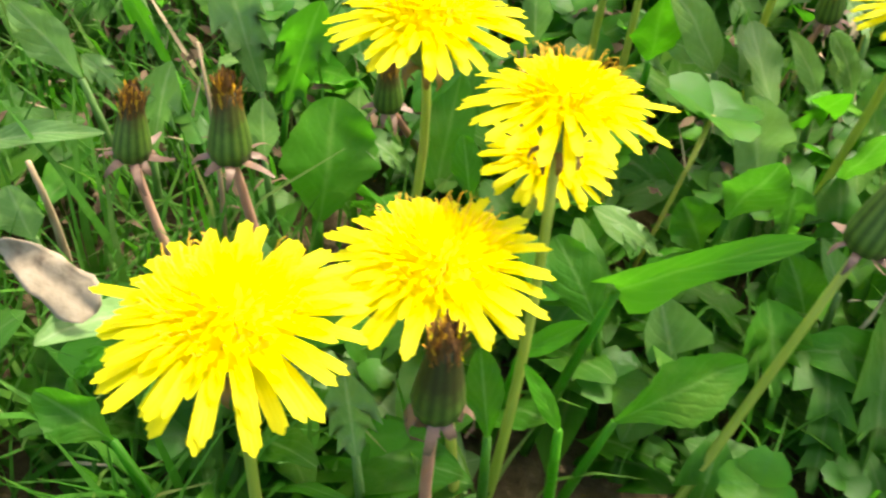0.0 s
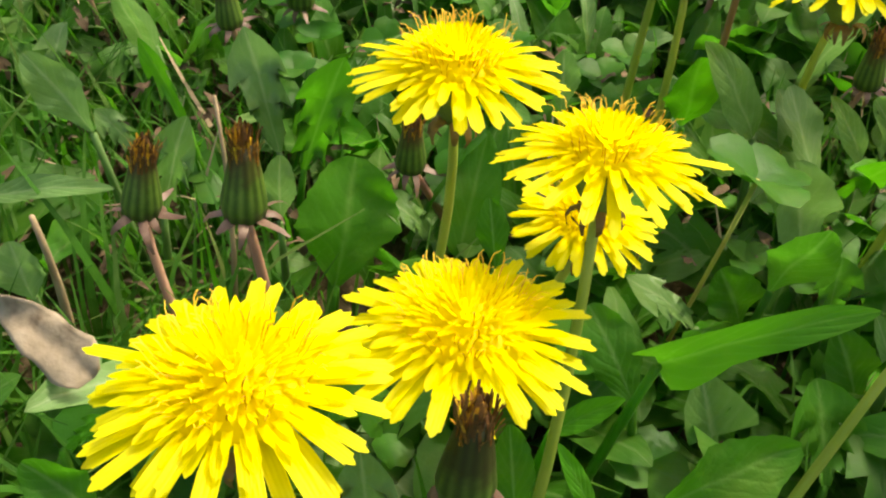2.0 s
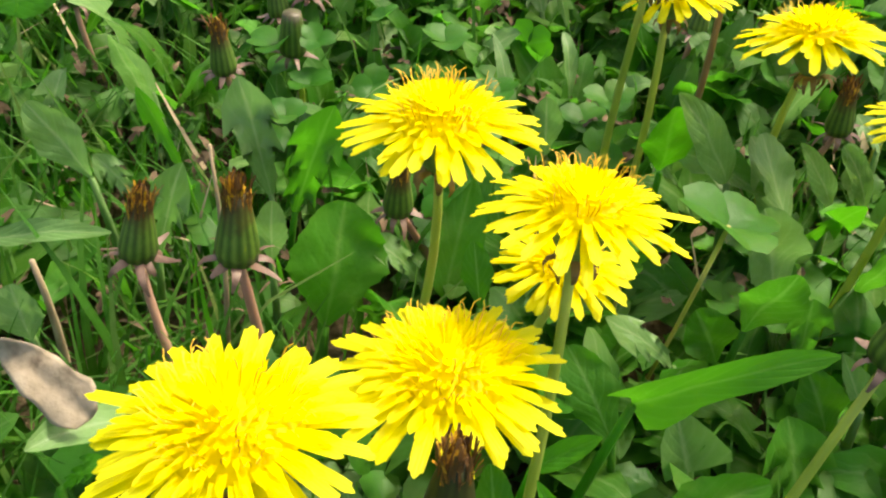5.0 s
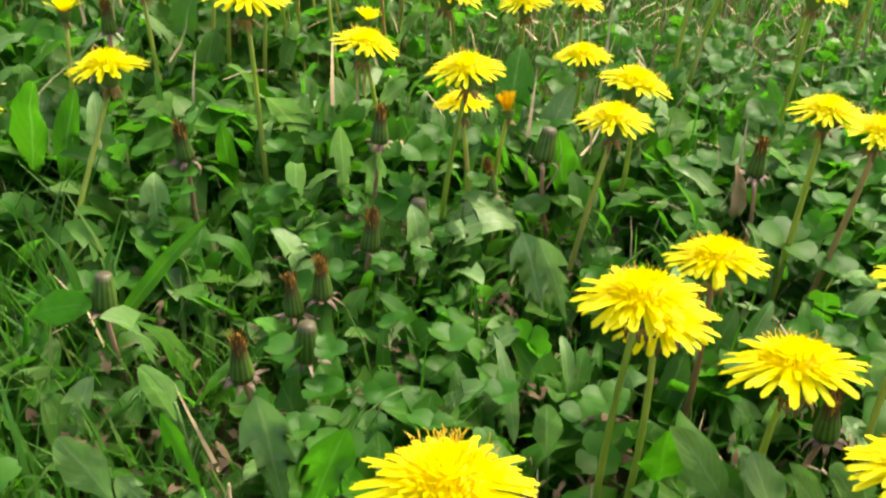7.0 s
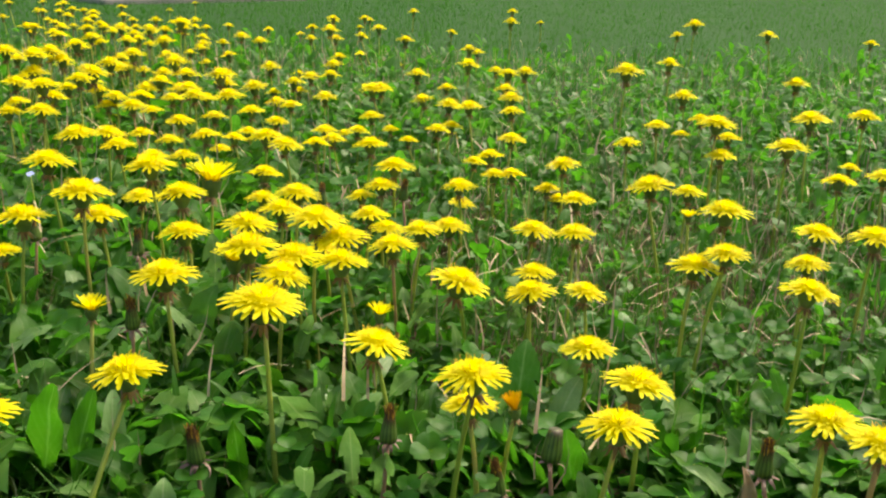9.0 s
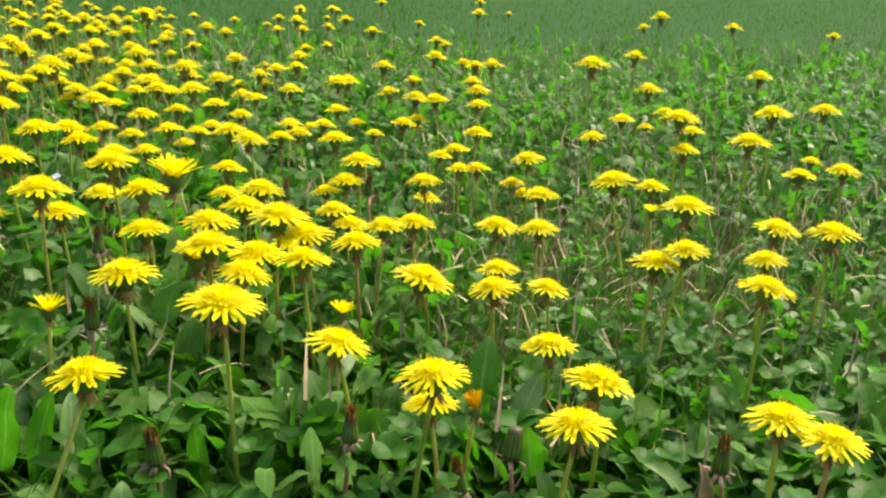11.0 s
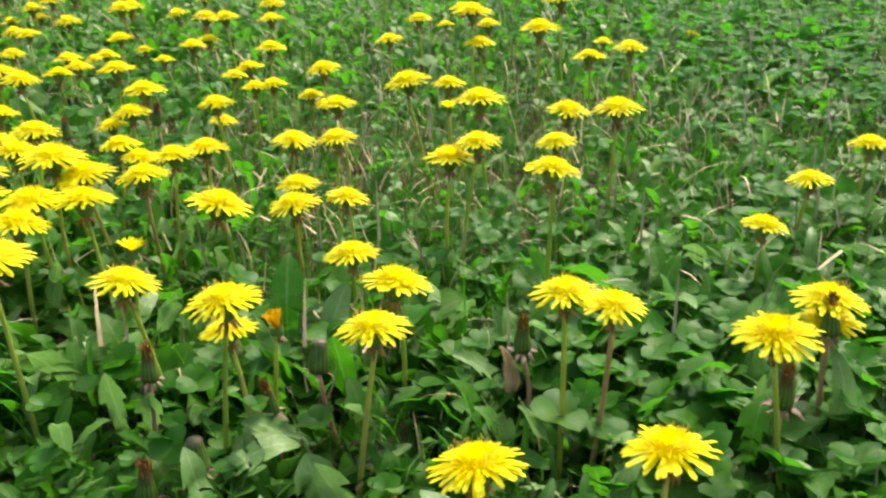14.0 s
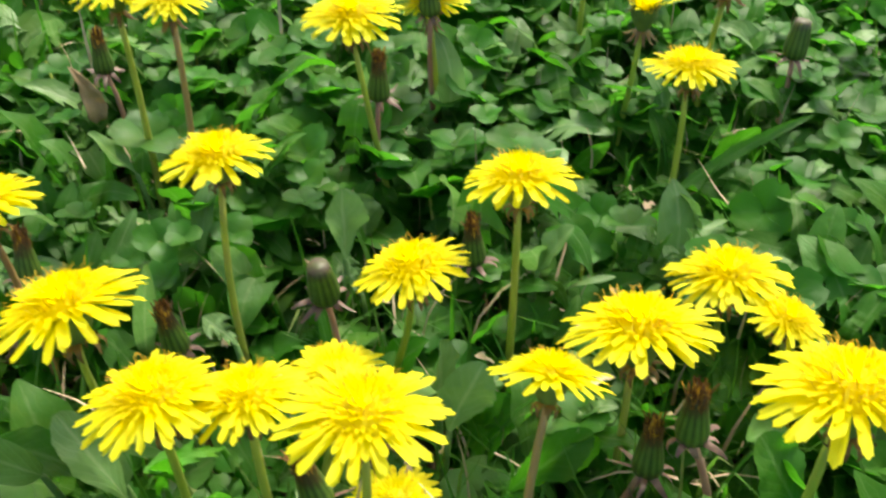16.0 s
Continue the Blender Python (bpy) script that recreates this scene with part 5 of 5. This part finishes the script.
scatter("dandelion_foliage", far_leaves, spread(3600, 0.7, 1.7, 0.8, lambda x, y: weedy(x, y) * (1 - 0.6 * turf(x, y)), 12, (0.6, 1.05)) + spread(4200, 0.7, 1.9, 0.8, lambda x, y: weedy(x, y) * (1 - 0.7 * turf(x, y)), 12, (0.45, 0.85), (0.012, 0.042), 0.25), leaf_green, "dandelion leaves between the flowers of the meadow", "leaves")
distant_leaves = leaf_set(10, 6, 3, (70, 50, 62, 40))
scatter("dandelion_foliage", distant_leaves, spread(4600, 1.6, 3.6, 1.1, lambda x, y: weedy(x, y) * min(1.0, max(0.04, (3.5 - y) / 1.4)), 10, (0.5, 0.95), (0.0, 0.030)), leaf_green, "distant dandelion leaves in the meadow", "leaves")

# leaves scattered with the sky sheen painted into their colour
scatter("dandelion_foliage", far_leaves, spread(2600, 0.55, 2.3, 0.9, lambda x, y: 0.55 + 0.45 * turf(x, y), 12, (0.30, 0.60), (0.02, 0.055), 0.5), leaf_sheen, "pale grey-green leaves with painted sky sheen between the flowers", "leaves")
scatter("dandelion_foliage", mid_leaves, spread(420, 0.13, 0.62, 0.8, weedy, 18, (0.45, 0.8), (0.008, 0.044), 0.35, clear=0.028), leaf_sheen, "pale grey-green leaves among the green", "leaves")
scatter("dandelion_foliage", flat_leaves, spread(620, 0.12, 0.62, 0.8, lambda x, y: 1.0 if x > 0.13 else 0.0, 14, (0.26, 0.50), (0.020, 0.056), 0.5, clear=0.022), leaf_sheen, "small pale ragged leaves over the clover", "leaves")
scatter("dandelion_foliage", flat_leaves, spread(100, 0.11, 0.27, 1.0, lambda x, y: 1.0 if 0.03 < x < 0.17 else 0.0, 14, (0.7, 1.0), (0.0, 0.02), 0.3, clear=0.015), leaf_green, "low dandelion leaves covering the soil", "leaves")
scatter("dandelion_foliage", flat_leaves, spread(900, 0.06, 0.62, 0.75, lambda x, y: 1.0 if x > 0.10 or y > 0.3 else 0.0, 14, (0.45, 0.8), (0.0, 0.018), 0.25), leaf_green, "low dandelion leaves in the shade of the others", "leaves")
trefoils = []
for s in clover_sets:
    trefoils.append(merged([moved(l, pose(0, 0, 0)) for l in s]))
small_clovers = [merged(clover_template(4, 3, random.Random(400 + i))) for i in range(4)]
scatter("clover_patch", trefoils, spread(2200, 0.05, 0.75, 0.75, lush, 4, (0.75, 1.4), (0.014, 0.066), 0.4, 0.028), clover_green, "dense clover leaves low in the meadow", "leaves")
scatter("clover_patch", trefoils, spread(700, 0.20, 0.66, 0.8, lambda x, y: (1.0 - 0.6 * turf(x, y)) * (0.5 if y > 0.48 else 1.0) if x > 0.12 else 0.0, 4, (0.85, 1.35), (0.018, 0.060), 0.5, 0.032), clover_green, "broad clover leaves between the flowers", "leaves")
scatter("dandelion_foliage", flat_leaves, spread(420, 0.08, 0.42, 0.9, lambda x, y: 1.0 if x > 0.2 else 0.0, 14, (0.45, 0.75), (0.0, 0.026), 0.25), leaf_green, "low dandelion leaves under the clover", "leaves")
scatter("clover_patch", small_clovers, spread(1500, 0.10, 0.62, 0.8, lambda x, y: 1.0 if x > 0.12 else 0.15, 4, (0.8, 1.3), (0.006, 0.034), 0.4), clover_green, "low clover leaves in the shade of the taller ones", "leaves")
scatter("clover_patch", small_clovers, spread(3600, 0.7, 2.2, 0.85, lambda x, y: lush(x, y) * (1 - 0.5 * turf(x, y)), 4, (0.7, 1.3), (0.02, 0.075), 0.35), clover_green, "clover leaves between the flowers of the meadow", "leaves")

scatter("clover_patch", small_clovers, spread(1500, 0.7, 1.8, 1.0, lambda x, y: math.exp(-((x - 0.86) / 0.26) ** 2 - ((y - 1.2) / 0.32) ** 2), 4, (0.9, 1.5), (0.03, 0.080), 0.35), clover_blue, "dense blue-green clover beside the flowers", "leaves")

blades = [blade_template(fill.uniform(0.05, 0.10), fill.uniform(0.0020, 0.0044), fill.uniform(60, 88), fill.uniform(10, 80)) for i in range(14)]
scatter("grass", blades, spread(9500, 0.05, 0.9, 0.75, grassy, 14, (0.5, 1.0), -0.003, 0.2), grass_green, "green grass blades between the leaves", "grass")
scatter("grass", blades, spread(15000, 0.75, 3.2, 0.8, lambda x, y: 0.7, 14, (0.5, 0.95), -0.003, 0.25), grass_green, "grass blades of the meadow", "grass")
lawn_blades = [blade_template(fill.uniform(0.024, 0.042), fill.uniform(0.0025, 0.0045), fill.uniform(45, 80), fill.uniform(10, 70), 3) for i in range(8)]
scatter("lawn", lawn_blades, spread(70000, 2.2, 9.5, 0.85, lambda x, y: 1.0, 8, (0.6, 1.0), -0.003, 0.25), lawn_green, "short lawn grass in the distance", "grass")
thin_blades = [blade_template(fill.uniform(0.04, 0.075), fill.uniform(0.0014, 0.0024), fill.uniform(45, 85), fill.uniform(10, 80)) for i in range(14)]
scatter("grass", thin_blades, spread(20000, 0.45, 2.0, 0.8, lambda x, y: 0.12 + 0.88 * turf(x, y), 14, (0.6, 1.1), (0.0, 0.03), 0.3), grass_green, "thin short grass among the clover", "grass")
scatter("grass", thin_blades, spread(4600, 0.10, 0.60, 0.8, lambda x, y: 0.8 if x > 0.1 else 0.12, 14, (0.6, 1.1), (0.0, 0.02), 0.35), grass_green, "thin grass blades between clover and dandelions", "grass")
litter = leaf_set(8, 6, 3, (20, 5, 35, 10))
scatter("leaf_litter", litter, spread(1000, 0.16, 0.8, 0.8, lambda x, y: 0.8, 8, (0.10, 0.24), (0.001, 0.026), 0.6), litter_brown, "small brown scraps of dead leaves on the soil", "litter")
scatter("leaf_litter", litter, spread(1000, 0.20, 0.60, 0.8, lambda x, y: 1.0 if -0.16 < x < 0.14 else 0.0, 8, (0.10, 0.22), (0.002, 0.034), 0.6), litter_brown, "brown scraps of dead leaves caught between the green", "litter")
scatter("leaf_litter", litter, spread(420, 0.14, 0.60, 0.9, lambda x, y: 1.0 if x > 0.12 else 0.0, 8, (0.10, 0.22), (0.006, 0.044), 0.6), straw, "pale scraps of dry leaves caught in the clover", "litter")
scatter("dry_grass", thin_blades, spread(520, 0.14, 0.60, 0.9, lambda x, y: 1.0 if x > 0.14 else 0.0, 14, (0.35, 0.8), (0.012, 0.045), 0.9), straw, "thin dry stalks lying over the clover", "dry grass")
scatter("dry_grass", blades, spread(1200, 0.1, 1.4, 0.8, lambda x, y: 0.8, 14, (0.3, 0.7), (0.0, 0.02), 0.9), straw, "dry straw-coloured grass stalks lying between the leaves", "dry grass")

scatter("dry_grass", blades, spread(7500, 0.9, 3.3, 0.85, lambda x, y: 0.8 * min(1.0, max(0.05, (3.4 - y) / 1.2)), 14, (0.35, 0.75), (0.01, 0.045), 0.7), straw, "dry straw-coloured grass between distant leaves", "dry grass")

scatter("dry_grass", blades, spread(5500, 0.45, 2.4, 0.8, lambda x, y: 0.15 + 0.85 * turf(x, y), 14, (0.35, 0.8), (0.02, 0.075), 0.8), straw, "pale dry stalks caught between the leaves", "dry grass")


def around(count, far, n_templates, size, z=-0.003, tilt=0.15):
    """Places behind and beside the eye, where the meadow goes on."""
    rows = []
    while len(rows) < count:
        r, a = far * math.sqrt(fill.rand()), fill.rand() * 2 * math.pi
        if fill.rand() < max(0.0, 1.6 * r / far - 0.6):
            continue
        x, y = 0.1 + r * math.cos(a), 0.4 + r * math.sin(a)
        if y > 0.05 and left_edge(y) < x < right_edge(y):
            continue
        high = z if not isinstance(z, tuple) else fill.uniform(*z)
        rows.append((fill.randint(n_templates), x, y, high, fill.rand() * 2 * math.pi, fill.normal(0, tilt), fill.uniform(*size)))
    return rows


scatter("dandelion_foliage", distant_leaves, around(4200, 2.6, 10, (0.8, 1.3)), leaf_green, "dandelion leaves of the meadow all round", "leaves")
scatter("clover_patch", small_clovers, around(3200, 2.8, 4, (1.1, 1.9), (0.010, 0.055), 0.35), clover_green, "clover leaves of the meadow all round", "leaves")
scatter("grass", blades, around(13000, 3.4, 14, (0.6, 1.0), -0.003, 0.25), grass_green, "grass blades of the meadow all round", "grass")


# ---- small things ----
def dead_leaf(foot, tip, width, facing, label, material=dry_leaf):
    """A curled dead leaf with a thick edge."""
    pts = bezier(foot, (Vector(foot) + Vector(tip)) / 2 + Vector((0.002, 0, 0.008)), tip, 21)
    v = leaf_along(pts, width, 3, facing, leaf_rng, 11, 0.30, 3.0, 0.14)
    for q in v[0]:
        q += np.array(noise.noise_vector(Vector(q) * 160)) * 0.0009
    ob = new("dead_leaf", mesh_of("dead_leaf", *v[:2], material, v[2]))
    thick = ob.modifiers.new("thickness", "SOLIDIFY")
    thick.thickness = 0.0003
    return tagged(ob, label, "leaf")


dead_leaf((-0.0700, 0.1340, 0.0715), (-0.1030, 0.1580, 0.0700), 0.0158, (0.25, -0.75, 0.6), "curled grey-brown dead leaf caught upright in the grass")
dead_leaf((0.165, 0.456, 0.050), (0.157, 0.450, 0.084), 0.0125, (0.1, -0.75, 0.6), "tan dead leaf standing between green leaves", tan_leaf)


def dry_stalk(foot, top, thick):
    v = tube(bezier(foot, (Vector(foot) + Vector(top)) / 2 + Vector((0.004, 0, 0)), top, 6), [thick * (1 - 0.12 * i) for i in range(6)], 6)
    return tagged(new("dry_stalk", mesh_of("dry_stalk", *v[:2], straw, v[2])), "pale dry plant stalk standing in the grass", "stalk")


dry_stalk((-0.108, 0.188, -0.003), (-0.101, 0.186, 0.070), 0.0020)
dry_stalk((-0.060, 0.205, -0.003), (-0.055, 0.215, 0.090), 0.0013)


def speedwell(x, y, z):
    """A small pale blue flower of four petals."""
    root = thing("speedwell", pose(x, y, 0), "tiny pale blue flower on a thin stalk in the meadow", "flower", "small blue flowers")
    q = tube(bezier((0, 0, -0.003), (0.003, 0, z / 2), (0, 0, z), 5), [0.0007] * 5, 5)
    part("stem", mesh_of("stem", *q[:2], stem_pale, q[2]), root)
    for i in range(4):
        q = petal(0.0042, 0.0045, 15, 10, 4, 3, False)
        part("petal", mesh_of("petal", *q[:2], blue_petal, q[2]), root, pose(0, 0, z, 25, 0, 0) @ pose(0, 0, 0, 0, 0, 90 * i))


speedwell(-0.450, 0.960, 0.105)
speedwell(-0.372, 0.940, 0.105)

# a strip of grey paving far off beside the lawn
slab = bmesh.new()
bmesh.ops.create_cube(slab, size=1.0, matrix=Matrix.Translation((-2.12, 6.72, 0.0)) @ pose(0, 0, 0, 0, 0, 45) @ Matrix.Diagonal((1.5, 1.2, 0.05, 1)))
bmesh.ops.bevel(slab, geom=slab.edges[:], offset=0.008, segments=2, affect="EDGES")
slab_data = bpy.data.meshes.new("pavement")
slab.to_mesh(slab_data)
slab.free()
slab_data.materials.append(paving)
tagged(new("pavement", slab_data), "strip of grey paving at the far edge of the lawn", "pavement", kind="structure")
